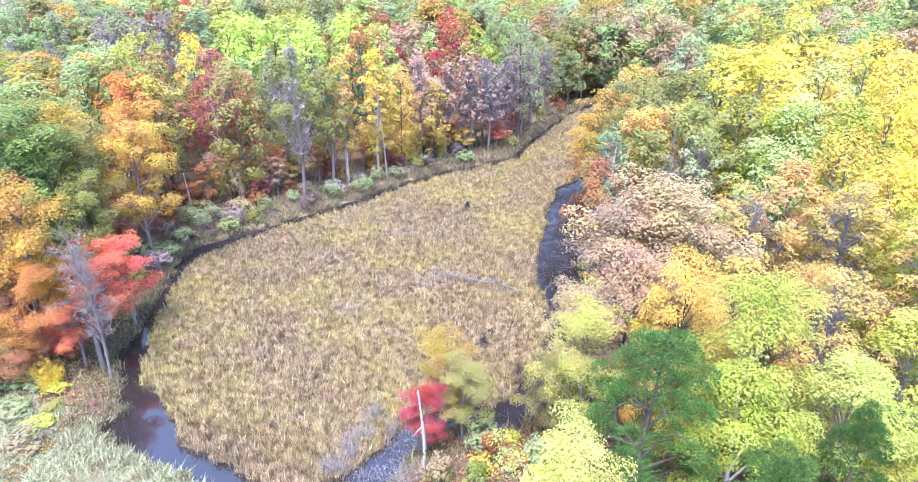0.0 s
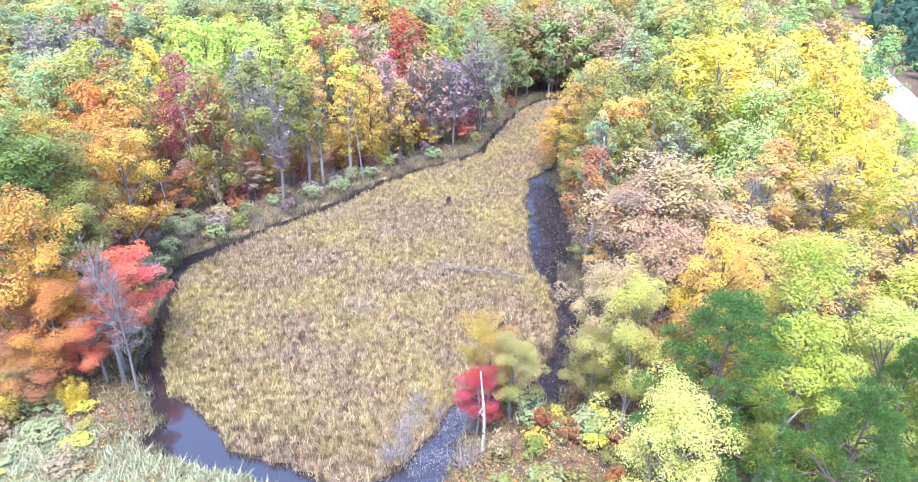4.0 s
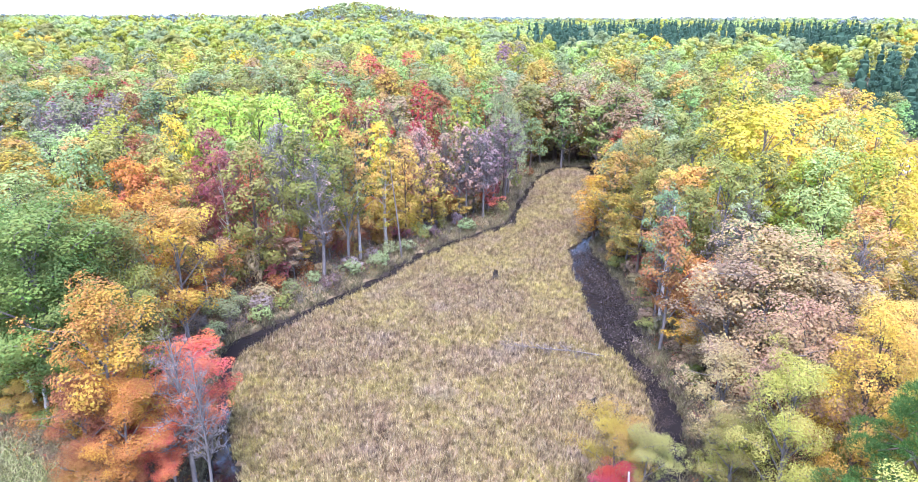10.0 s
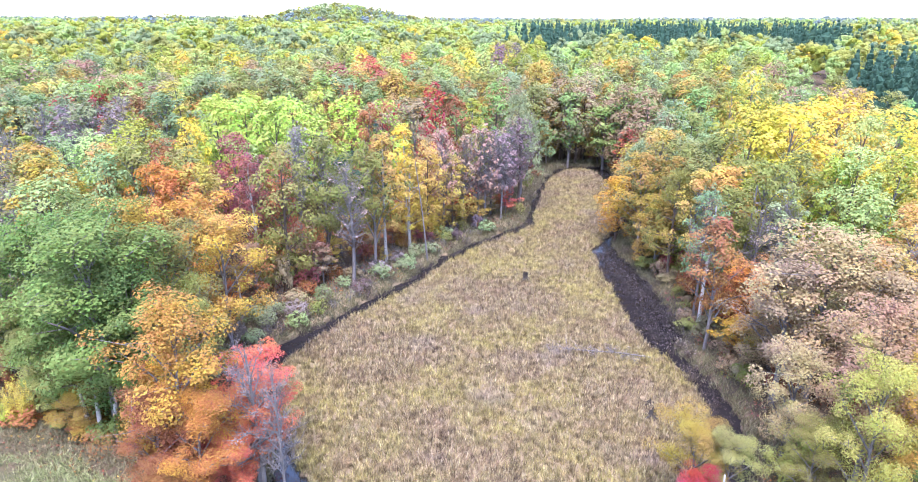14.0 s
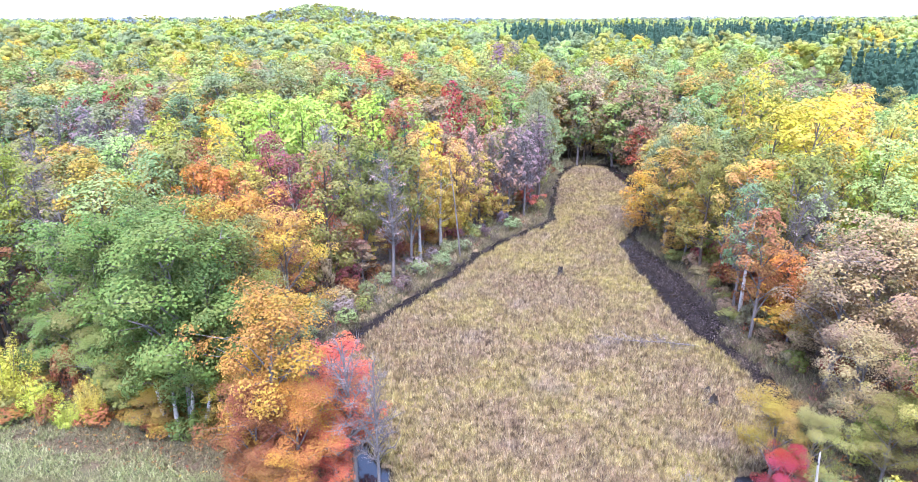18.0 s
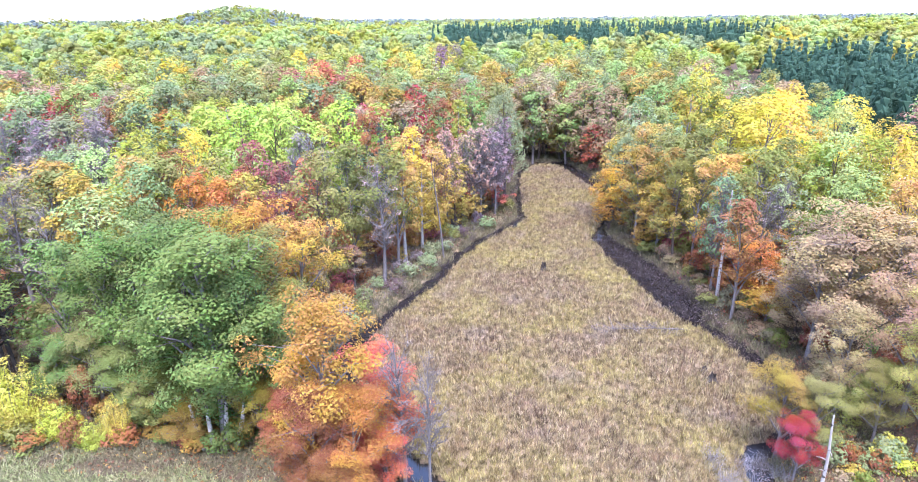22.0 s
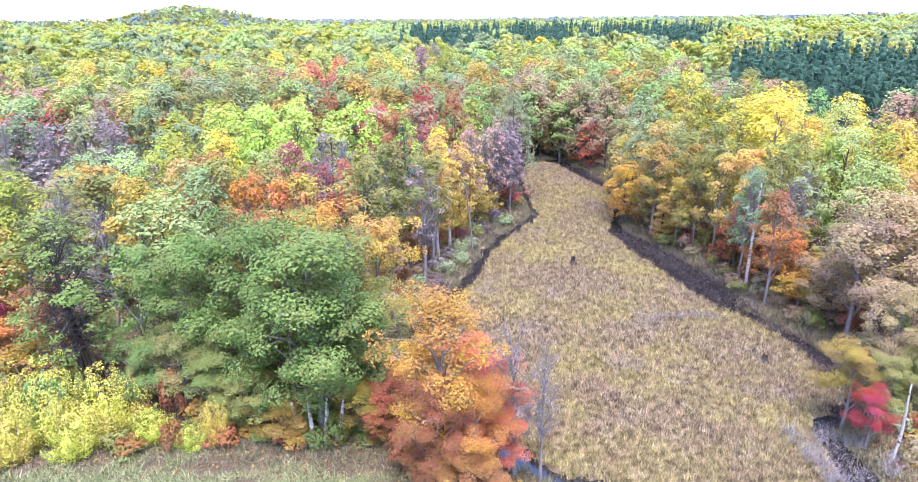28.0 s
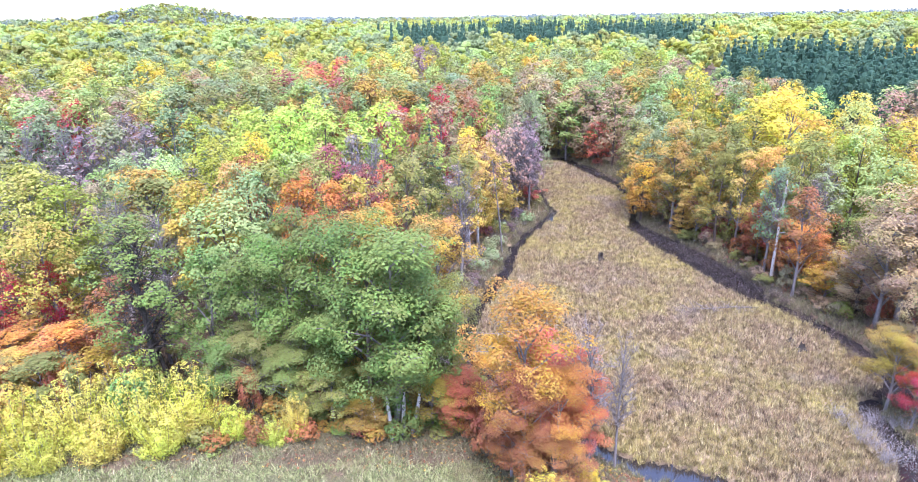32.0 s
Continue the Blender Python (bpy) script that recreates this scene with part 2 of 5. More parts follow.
BANK_EDGE = ((-17.8, 33.2), (-18.6, 37.1), (-20.3, 41.4), (-21.6, 45.5), (-22.4, 48.5), (-22.2, 51.2), (-20.3, 53.6), (-17.3, 57.7), (-14.7, 61.5), (-11.9, 65.9), (-7.9, 73.4), (-4.0, 79.2), (0.3, 83.2), (4.2, 88.2), (6.3, 97.3), (8.6, 107.8), (11, 117.4), (14.6, 125), (18.6, 127.4), (24, 127), (25, 114), (24, 103), (21, 92), (17, 84), (14.2, 77.7), (15.3, 70.9), (15.5, 64.4), (15.5, 57.8), (14.9, 53), (13.6, 49.6), (14.4, 46), (14.7, 42), (14, 37.6), (13, 33.4), (12.3, 31.2), (10.3, 31), (8.6, 31.2), (6.8, 29.8), (6, 27.8), (5.6, 26), (5, 24.4), (3.5, 21.5), (-2.5, 21.6), (-5.1, 23.2), (-9.6, 24.2), (-12, 24.8), (-13.6, 25.6), (-13, 27.4), (-14.2, 29.2), (-16.4, 31.2))


def signed(px, py, poly):
    """Distance to a closed outline, negative inside."""
    a = np.array(poly, float)
    b = np.roll(a, -1, 0)
    px, py = np.asarray(px, float), np.asarray(py, float)
    best, inside = np.full(px.shape, 1e9), np.zeros(px.shape, bool)
    for (ax, ay), (bx, by) in zip(a, b):
        ex, ey = bx - ax, by - ay
        t = np.clip(((px - ax) * ex + (py - ay) * ey) / (ex * ex + ey * ey), 0, 1)
        best = np.minimum(best, np.hypot(px - ax - t * ex, py - ay - t * ey))
        if ay != by:
            inside ^= ((ay > py) != (by > py)) & (px < ex * (py - ay) / ey + ax)
    return np.where(inside, -best, best)


def ease(v):
    v = np.clip(v, 0, 1)
    return v * v * (3 - 2 * v)


def waves(x, y, size, seed):
    """A cheap smooth field, about -1 to 1."""
    r = np.random.RandomState(seed)
    out = 0
    for i in range(5):
        a, f, p = r.rand() * 6.28, (0.7 + r.rand()) / size, r.rand() * 6.28
        out = out + np.sin((x * np.cos(a) + y * np.sin(a)) * f * 6.28 + p)
    return out / 3.2


def land(x, y):
    """Height of the ground, with the channels cut in."""
    x, y = np.asarray(x, float), np.asarray(y, float)
    wob = 0.42 * waves(x, y, 5.0, 3) + 0.45 * waves(x, y, 2.4, 4)
    di, do = signed(x, y, MARSH_EDGE) + wob * 0.6, signed(x, y, BANK_EDGE) + wob
    z = 0.45 * ease(do / 2.5) + 0.9 * ease((do - 2) / 30)
    r = np.hypot(x + 8, y)
    z = z + 9 * ease((r - 130) / 300) + 12 * ease((r - 380) / 900)
    z = z + 24 * np.exp(-((x + 185) / 95) ** 2 - ((y - 1080) / 150) ** 2) + 6 * np.exp(-((x + 420) / 60) ** 2 - ((y - 1000) / 150) ** 2)
    z = z + 17 * ease((r - 1500) / 900) * (0.75 + 0.25 * waves(x, y, 700, 19))
    z = z + np.where(r > 60, 0.5 * waves(x, y, 60, 8) * ease((r - 60) / 100), 0)
    z = np.where((di > 0) & (do < 0), -0.85 * ease(np.minimum(di, -do) / 0.5 + 0.25), z)
    z = np.where(di <= 0, 0.06 * waves(x, y, 4, 5), z)
    return z


def mesh_of(name, verts, faces, material, smooth=False):
    """A mesh from arrays; faces are all of one size."""
    verts, faces = np.asarray(verts, np.float32), np.asarray(faces, np.int32)
    m = bpy.data.meshes.new(name)
    n, side = faces.shape
    m.vertices.add(len(verts))
    m.vertices.foreach_set("co", verts.ravel())
    m.loops.add(n * side)
    m.loops.foreach_set("vertex_index", faces.ravel())
    m.polygons.add(n)
    m.polygons.foreach_set("loop_start", np.arange(0, n * side, side, dtype=np.int32))
    m.polygons.foreach_set("use_smooth", np.full(n, smooth))
    m.update(calc_edges=True)
    m.materials.append(material)
    return m


# ---- ground: one sheet from the marsh to the horizon ----
def spread(lo, hi, step, far, growth):
    core = list(np.arange(lo, hi + step, step))
    up, s = [core[-1]], step
    while up[-1] < far:
        s *= growth
        up.append(up[-1] + s)
    down, s = [core[0]], step
    while down[-1] > -far:
        s *= growth
        down.append(down[-1] - s)
    return np.array(down[:0:-1] + core + up[1:])


gx, gy = spread(-27, 27, 0.5, 4200, 1.11), spread(19, 130, 0.6, 4200, 1.11)
GX, GY = np.meshgrid(gx, gy)
flat_x, flat_y = GX.ravel(), GY.ravel()
ground_z = land(flat_x, flat_y)
cols = len(gx)
quad = (np.arange(len(gy) - 1)[:, None] * cols + np.arange(cols - 1)[None, :]).ravel()
ground_mesh = mesh_of("ground", np.stack([flat_x, flat_y, ground_z], 1), np.stack([quad, quad + 1, quad + cols + 1, quad + cols], 1), GROUND, True)


def meadow(x, y):
    """1 where the ground is open grass rather than woodland floor."""
    x, y = np.asarray(x, float), np.asarray(y, float)
    w = 1.5 * waves(x, y, 9, 11)
    left = ease((34.6 + 0.28 * (-30 - x) - y + w) / 2.5) * ease((-19 - x + w) / 3)
    front = ease((26.5 - y + w) / 3) * ease((2 - x) / 4)
    right = ease((x - (40 + 0.18 * y) + w) / 4) * ease((95 - y) / 6)
    return np.maximum(np.maximum(left, front), right)


d_in, d_out = signed(flat_x, flat_y, MARSH_EDGE), signed(flat_x, flat_y, BANK_EDGE)
wet = np.maximum(ease((0.6 - d_in) / 0.8), ease((5.5 - d_out) / 4) * ease((flat_y - 44) / 8) * (flat_x < 14))
open_grass = meadow(flat_x, flat_y) * (d_out > 0.5)
bed = ((d_in > 0) & (d_out < 0.3)).astype(float)
zone_layer = ground_mesh.color_attributes.new("zone", "FLOAT_COLOR", "POINT")
zone_layer.data.foreach_set("color", np.stack([wet, open_grass, bed, np.ones_like(wet)], 1).astype(np.float32).ravel())
ground = tagged(new("ground", ground_mesh), "peaty marsh, leaf-strewn forest floor and open turf", "ground", kind="structure")

# ---- water in the channels round the marsh ----
wx, wy = np.linspace(-27, 29, 57), np.linspace(18, 133, 116)
WXX, WYY = np.meshgrid(wx, wy)
quad = (np.arange(len(wy) - 1)[:, None] * len(wx) + np.arange(len(wx) - 1)[None, :]).ravel()
mid_x, mid_y = WXX.ravel()[quad] + 0.5, WYY.ravel()[quad] + 0.5
near_ring = (signed(mid_x, mid_y, MARSH_EDGE) > -1.6) & (signed(mid_x, mid_y, BANK_EDGE) < 1.6)
quad = quad[near_ring]
water_mesh = mesh_of("water", np.stack([WXX.ravel(), WYY.ravel(), np.full(WXX.size, -0.24)], 1), np.stack([quad, quad + 1, quad + len(wx) + 1, quad + len(wx)], 1), WATER, True)
sheen_layer = water_mesh.color_attributes.new("sky_sheen", "FLOAT_COLOR", "POINT")
# mask that turns the sky reflection up: near pool and lower left stream
sky_sheen_at = np.maximum(ease((32 - WYY.ravel()) / 3) * 1.1, ease((42 - WYY.ravel()) / 4) * (WXX.ravel() < -14))[:, None] * np.ones((1, 4))
sheen_layer.data.foreach_set("color", sky_sheen_at.astype(np.float32).ravel())
water = tagged(new("water", water_mesh), "dark still water of the narrow marsh stream", "stream", kind="structure")

# ---- gravel road past the woods ----
ROAD = ((63.6, 58), (72.1, 86), (76.5, 100), (81.0, 114), (85.5, 128), (89.9, 142), (94.6, 156), (100.6, 172), (109.6, 194), (123.6, 222))
rv, rf = [], []
for i, (x, y) in enumerate(ROAD):
    ax, ay = ROAD[max(i - 1, 0)]
    bx, by = ROAD[min(i + 1, len(ROAD) - 1)]
    n = math.hypot(bx - ax, by - ay)
    sx, sy = (by - ay) / n, -(bx - ax) / n
    for j in range(7):
        off = (j - 3) * 1.1
        px, py = x + sx * off, y + sy * off
        rv.append((px, py, float(land(px, py)) + 0.28 - 0.02 * abs(j - 3) - (0.3 if j in (0, 6) else 0)))
    if i:
        rf += [(7 * i - 7 + j, 7 * i - 6 + j, 7 * i + 1 + j, 7 * i + j) for j in range(6)]
road = tagged(new("road", mesh_of("road", rv, rf, GRAVEL, True)), "pale gravel road beside the woods", "road", kind="structure")


# ---- grass: blades in tufts ----
def blades(rng, x, y, z, low, high, width, lean):
    """Three-cornered blades, one for each place."""
    n = len(x)
    a = rng.rand(n) * 6.283
    h = low + (high - low) * rng.rand(n) ** 1.8
    w = width * (0.6 + 0.8 * rng.rand(n))
    lx, ly = rng.randn(n) * lean * h, rng.randn(n) * lean * h
    ca, sa = np.cos(a) * w, np.sin(a) * w
    v = np.stack([np.stack([x - ca, y - sa, z], 1), np.stack([x + ca, y + sa, z], 1), np.stack([x + lx, y + ly, z + h], 1)], 1)
    return v.reshape(-1, 3), np.arange(3 * n).reshape(-1, 3)


def grass(name, label, rng, x, y, low, high, width, lean, material, tuft=3, spread_by=0.12):
    x, y = np.repeat(x, tuft) + rng.randn(len(x) * tuft) * spread_by, np.repeat(y, tuft) + rng.randn(len(y) * tuft) * spread_by
    v, f = blades(rng, x, y, land(x, y) - 0.03, low, high, width, lean)
    return tagged(new(name, mesh_of(name, v, f, material)), label, "grass", kind="stuff")


rng = np.random.RandomState(5)
n = 130000
x, y = rng.uniform(-23, 25, n), 22 + 106 * rng.rand(n) ** 1.25
keep = signed(x, y, MARSH_EDGE) < 0.25 + 0.4 * waves(x, y, 2.5, 9)
x, y = x[keep], y[keep]
grass("marsh_grass", "dry straw-coloured sedge and cattail covering the marsh", rng, x, y, 0.18, 0.72, 0.027, 0.3, GRASS_MARSH, 7, 0.1)
n = 75000
x, y = rng.uniform(-62, 16, n), rng.uniform(17, 42, n)
keep = ((meadow(x, y) > 0.3 + 0.5 * rng.rand(n)) | ((y < 31) & (rng.rand(n) < 0.7))) & (signed(x, y, BANK_EDGE) > 0)
grass("meadow_grass", "pale green and straw meadow grass in the clearing", rng, x[keep], y[keep], 0.08, 0.34, 0.022, 0.5, GRASS_MEADOW, 3, 0.15)
n = 60000
x, y = rng.uniform(-34, -2, n), rng.uniform(16, 28, n)
keep = (signed(x, y, BANK_EDGE) > 0.15) & (y < 25.5 + 1.2 * waves(x, y, 5, 13) + 0.09 * (-8 - x)) & (waves(x, y, 3.2, 14) > -0.55)
grass("bank_grass", "pale green and straw matted grass beside the pool", rng, x[keep], y[keep], 0.15, 0.5, 0.03, 0.8, GRASS_PALE, 2, 0.12)
n = 60000
x, y = rng.uniform(-64, -24, n), rng.uniform(28, 43, n)
keep = (signed(x, y, BANK_EDGE) > 1.0) & (y < 34.2 + 0.28 * (-30 - x) + 1.2 * waves(x, y, 6, 15)) & (waves(x, y, 4.5, 16) > -0.5)
grass("clearing_grass", "pale green grass patches in the clearing", rng, x[keep], y[keep], 0.12, 0.4, 0.028, 0.7, GRASS_MEADOW, 2, 0.12)
n = 26000
x = rng.uniform(-62, -23, n)
y = 36.4 + 0.26 * (-30 - x) + 1.6 * rng.randn(n)
keep = signed(x, y, BANK_EDGE) > 0.8
grass("dry_grass", "dry brown grass along the clearing edge", rng, x[keep], y[keep], 0.12, 0.45, 0.03, 0.7, GRASS_BANK, 2, 0.15)
n = 260000
x, y = rng.uniform(-32, 34, n), rng.uniform(19, 132, n)
d = signed(x, y, BANK_EDGE)
reach = np.where((x < 5) & (y > 46), 7.5, np.where((x > 9) & (y > 30), 6.0, 3.0))
keep = (d > -0.25) & (d < reach * rng.rand(n) ** 1.3)
grass("bank_sedge", "olive and tan sedge along the stream banks", rng, x[keep], y[keep], 0.2, 0.65, 0.035, 0.45, GRASS_BANK, 4, 0.2)


# ---- trees ----
COLOURS = {
    # distant: a green shifted to blue-grey, with haze put into the leaf colour
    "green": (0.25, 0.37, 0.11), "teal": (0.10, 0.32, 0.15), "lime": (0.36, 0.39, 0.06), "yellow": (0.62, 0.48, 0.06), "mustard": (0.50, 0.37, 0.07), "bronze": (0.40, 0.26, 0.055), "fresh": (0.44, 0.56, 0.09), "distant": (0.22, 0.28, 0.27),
    "gold": (0.54, 0.37, 0.09), "orange": (0.54, 0.23, 0.06), "red": (0.57, 0.15, 0.09), "crimson": (0.43, 0.045, 0.055),
    "maroon": (0.33, 0.11, 0.10), "rust": (0.34, 0.135, 0.058), "copper": (0.42, 0.24, 0.045), "ochre": (0.39, 0.225, 0.045), "tan": (0.36, 0.275, 0.155), "pink": (0.44, 0.28, 0.20), "amber": (0.52, 0.29, 0.05), "ash": (0.16, 0.235, 0.06),
    "peach": (0.53, 0.35, 0.10), "olive": (0.27, 0.275, 0.08), "greygreen": (0.27, 0.335, 0.155), "plum": (0.27, 0.195, 0.20),
    "greytan": (0.38, 0.31, 0.27), "pine": (0.055, 0.12, 0.075), "palelime": (0.43, 0.43, 0.10), "willow": (0.57, 0.55, 0.09), "coral": (0.58, 0.16, 0.085), "spring": (0.38, 0.49, 0.15), "dusk": (0.15, 0.12, 0.13), "pinegreen": (0.07, 0.145, 0.032),
}
WORDS = {
    "green": "green", "teal": "bluish-green", "lime": "lime-green", "yellow": "bright yellow", "gold": "golden", "amber": "amber", "orange": "orange", "red": "red",
    "crimson": "crimson", "maroon": "dark red", "rust": "rust-brown", "tan": "tan-brown", "pink": "faded pinkish", "peach": "pale golden",
    # the blue cast worded here for distant is painted haze, not leaf colour
    "olive": "olive-green", "greygreen": "grey-green", "plum": "purplish-grey", "greytan": "grey-brown", "pine": "dark green", "palelime": "pale yellow-green", "spring": "light green", "dusk": "dark purplish", "pinegreen": "deep green", "willow": "pale yellow-green", "bronze": "bronze-brown", "mustard": "mustard-gold", "fresh": "fresh lime-green", "distant": "bluish-green", "coral": "coral-red", "ash": "mid-green", "ochre": "ochre-gold", "copper": "copper-gold",
}


def tube(path, radii, sides=6):
    """A tapered round limb along a path."""
    path = [Vector(p) for p in path]
    v, f = [], []
    for i, p in enumerate(path):
        d = (path[min(i + 1, len(path) - 1)] - path[max(i - 1, 0)]).normalized()
        a = d.orthogonal().normalized()
        b = d.cross(a)
        v += [p + (a * math.cos(6.2832 * j / sides) + b * math.sin(6.2832 * j / sides)) * radii[i] for j in range(sides)]
        if i:
            o = (i - 1) * sides
            f += [(o + j, o + (j + 1) % sides, o + sides + (j + 1) % sides, o + sides + j) for j in range(sides)]
    return [tuple(p) for p in v], f


def joined(pieces):
    v, f, o = [], [], 0
    for pv, pf in pieces:
        v += pv
        f += [tuple(i + o for i in q) for q in pf]
        o += len(pv)
    return v, f


def leaves(rng, centres, radii, count, size, flat=0.7, up=0.5, heart=None, long=0.62, wild=0.24, pull=0.7, needles=False):
    """Small three-cornered leaf sprays in loose clumps round the branch ends."""
    n = len(centres)
    weight = radii ** 2 / (radii ** 2).sum()
    which = rng.choice(n, count, p=weight)
    d = rng.randn(count, 3)
    d /= np.linalg.norm(d, axis=1)[:, None]
    if heart is not None:
        away = centres - heart
        away /= np.linalg.norm(away, axis=1)[:, None] + 1e-6
        d += 0.5 * away[which] + np.array([0, 0, 0.22])
        d /= np.linalg.norm(d, axis=1)[:, None]
    reach = 0.45 + 0.5 * rng.rand(count) ** 0.5 + 0.13 * np.abs(rng.randn(count))
    c = centres[which] + d * (radii[which] * reach)[:, None] * np.array([1, 1, flat])
    out = d.copy()
    if heart is not None:
        out = out + pull * (c - heart) / (np.linalg.norm(c - heart, axis=1)[:, None] + 1e-6)
    nrm = out + np.array([0, 0, up]) + wild * rng.randn(count, 3)
    nrm /= np.linalg.norm(nrm, axis=1)[:, None]
    u = np.cross(nrm, rng.randn(count, 3))
    u /= np.linalg.norm(u, axis=1)[:, None] + 1e-6
    if needles:
        u = d + 0.35 * rng.randn(count, 3) + np.array([0, 0, 0.35])
        u /= np.linalg.norm(u, axis=1)[:, None]
        nrm = np.cross(u, rng.randn(count, 3))
        nrm /= np.linalg.norm(nrm, axis=1)[:, None] + 1e-6
    w = np.cross(nrm, u)
    s = (size * (0.55 + 0.9 * rng.rand(count)))[:, None]
    dip = nrm * s * 0.25
    v = np.stack([c + u * s * 1.1 - dip, c - u * s * 0.6 + w * s * long, c - u * s * 0.6 - w * s * long + dip], 1)
    return v.reshape(-1, 3), np.arange(3 * count).reshape(-1, 3)


LOW = ("shrub", "brush", "willow")


def skeleton_of(kind, rng, height, radius, sides=4):
    """Branch ends with their clump sizes, and the trunk and limb tubes, of one tree of that kind."""
    tips, sizes, trunk, limbs = [], [], [], []
    lean = rng.randn(2) * 0.02 * height

    def stem(t):
        return Vector((lean[0] * t * t + 0.012 * height * math.sin(5 * t + lean[0]), lean[1] * t * t, height * t))

    thick = 0.013 * height
    top = {"round": 0.86, "aspen": 0.95, "pine": 0.97, "spruce": 0.99, "bare": 0.97, "sparse": 0.92, "open": 0.85, "shrub": 0.6, "brush": 0.6, "willow": 0.6}[kind]
    if kind not in LOW:
        trunk.append(tube([Vector((0, 0, -0.4))] + [stem(top * i / 6) for i in range(7)], [thick * 1.5] + [thick * (1.12 - i / 6.0) + 0.012 for i in range(7)], 6))
    if kind == "open":
        for j in range(12):
            t0 = 0.20 + 0.62 * j / 12
            a = j * 2.39996 + rng.randn() * 0.3
            t1 = min(0.97, t0 + rng.uniform(0.14, 0.30))
            reach = radius * math.sin(math.pi * min(1.0, 0.28 + 0.66 * j / 12)) ** 0.6 * rng.uniform(0.75, 1.05)
            foot, end = stem(t0), stem(t1) + Vector((math.cos(a) * reach, math.sin(a) * reach, 0))
            bow = foot.lerp(end, 0.5) + Vector((rng.randn() * 0.06 * radius, rng.randn() * 0.06 * radius, 0.035 * height))
            r0 = thick * (0.62 - 0.4 * j / 12) + 0.012
            limbs.append(tube([foot, bow, end], [r0, r0 * 0.65, r0 * 0.2], sides))
            for m in range(7):
                if sides == 3 and m % 2:
                    continue
                q = 0.3 + 0.72 * (m + rng.rand()) / 7
                at = foot.lerp(bow, 2 * q) if q < 0.5 else bow.lerp(end, min(1.0, 2 * q - 1))
                tip = at + Vector((rng.randn(), rng.randn(), 0.25 + 0.5 * rng.rand())) * radius * 0.2
                limbs.append(tube([at, tip], [r0 * 0.32, 0.01], 3))
                tips.append(tip)
                sizes.append(radius * rng.uniform(0.19, 0.31))
        for m in range(7):
            tip = stem(0.86) + Vector((rng.randn() * 0.22 * radius, rng.randn() * 0.22 * radius, rng.uniform(0, 0.12) * height))
            limbs.append(tube([stem(0.78), tip], [thick * 0.25, 0.012], 3))
            tips.append(tip)
            sizes.append(radius * rng.uniform(0.2, 0.32))
        return np.array([tuple(p) for p in tips]), np.array(sizes), joined(trunk + limbs)
    if kind == "willow":
        for j in range(26):
            a, out = j * 2.39996 + rng.randn() * 0.2, radius * math.sqrt((j + 0.5) / 26) * rng.uniform(0.8, 1.1)
            end = Vector((math.cos(a) * out, math.sin(a) * out, height * (1.0 - 0.5 * (out / radius) ** 2) * rng.uniform(0.75, 1.05)))
            foot = Vector((math.cos(a) * out * 0.35, math.sin(a) * out * 0.35, -0.1))
            limbs.append(tube([foot, end], [0.03, 0.008], 3))
            for m in range(6):
                q = 0.15 + 0.83 * (m + rng.rand()) / 6
                tips.append(foot.lerp(end, q) + Vector((rng.randn(), rng.randn(), 0)) * 0.07 * radius)
                sizes.append(radius * (0.26 - 0.17 * q))
        return np.array([tuple(p) for p in tips]), np.array(sizes), joined(limbs)
    count = {"round": 64, "aspen": 40, "pine": 95, "spruce": 44, "bare": 26, "sparse": 80, "shrub": 12, "brush": 24}[kind]
    for i in range(count):
        q = (i + 0.5 * rng.rand()) / count
        a = i * 2.39996 + rng.randn() * 0.35
        if kind == "round":
            t = 0.17 + 0.81 * q
            wide = radius * (math.sin(math.pi * min(1.0, 0.20 + 0.76 * q)) ** 0.65) * rng.uniform(0.45, 1.0)
            size = radius * rng.uniform(0.19, 0.34)
        elif kind == "aspen":
            t = 0.26 + 0.72 * q
            wide = radius * (math.sin(math.pi * min(1.0, 0.2 + 0.76 * q)) ** 0.8) * rng.uniform(0.3, 0.9)
            size = radius * rng.uniform(0.17, 0.33)
        elif kind == "pine":
            t = 0.30 + 0.68 * q
            wide = radius * (1 - q ** 2.2) ** 0.6 * rng.uniform(0.55, 1.0)
            size = radius * rng.uniform(0.13, 0.21)
        elif kind == "spruce":
            t = 0.16 + 0.83 * q
            wide = radius * (1.03 - q) * rng.uniform(0.6, 0.85)
            size = 0.10 * radius + 0.34 * radius * (1 - q) * rng.uniform(0.7, 1.1)
        elif kind in LOW:
            t = 0.35 + 0.62 * q
            wide = radius * (1 - 0.55 * q * q) * rng.uniform(0.35, 0.95)
            size = radius * rng.uniform(0.3, 0.5)
        else:
            t = 0.34 + 0.64 * q
            wide = radius * (math.sin(math.pi * min(1.0, 0.2 + 0.74 * q)) ** 0.7) * rng.uniform(0.4, 1.0)
            size = radius * rng.uniform(0.10, 0.24)
        tip = stem(t) + Vector((math.cos(a) * wide, math.sin(a) * wide, rng.randn() * 0.02 * height))
        tips.append(tip)
        sizes.append(size)
        drop = {"round": 0.16, "aspen": 0.14, "pine": 0.0, "spruce": -0.02, "bare": 0.14, "sparse": 0.15, "shrub": 0.4, "brush": 0.4, "willow": 0.4}[kind]
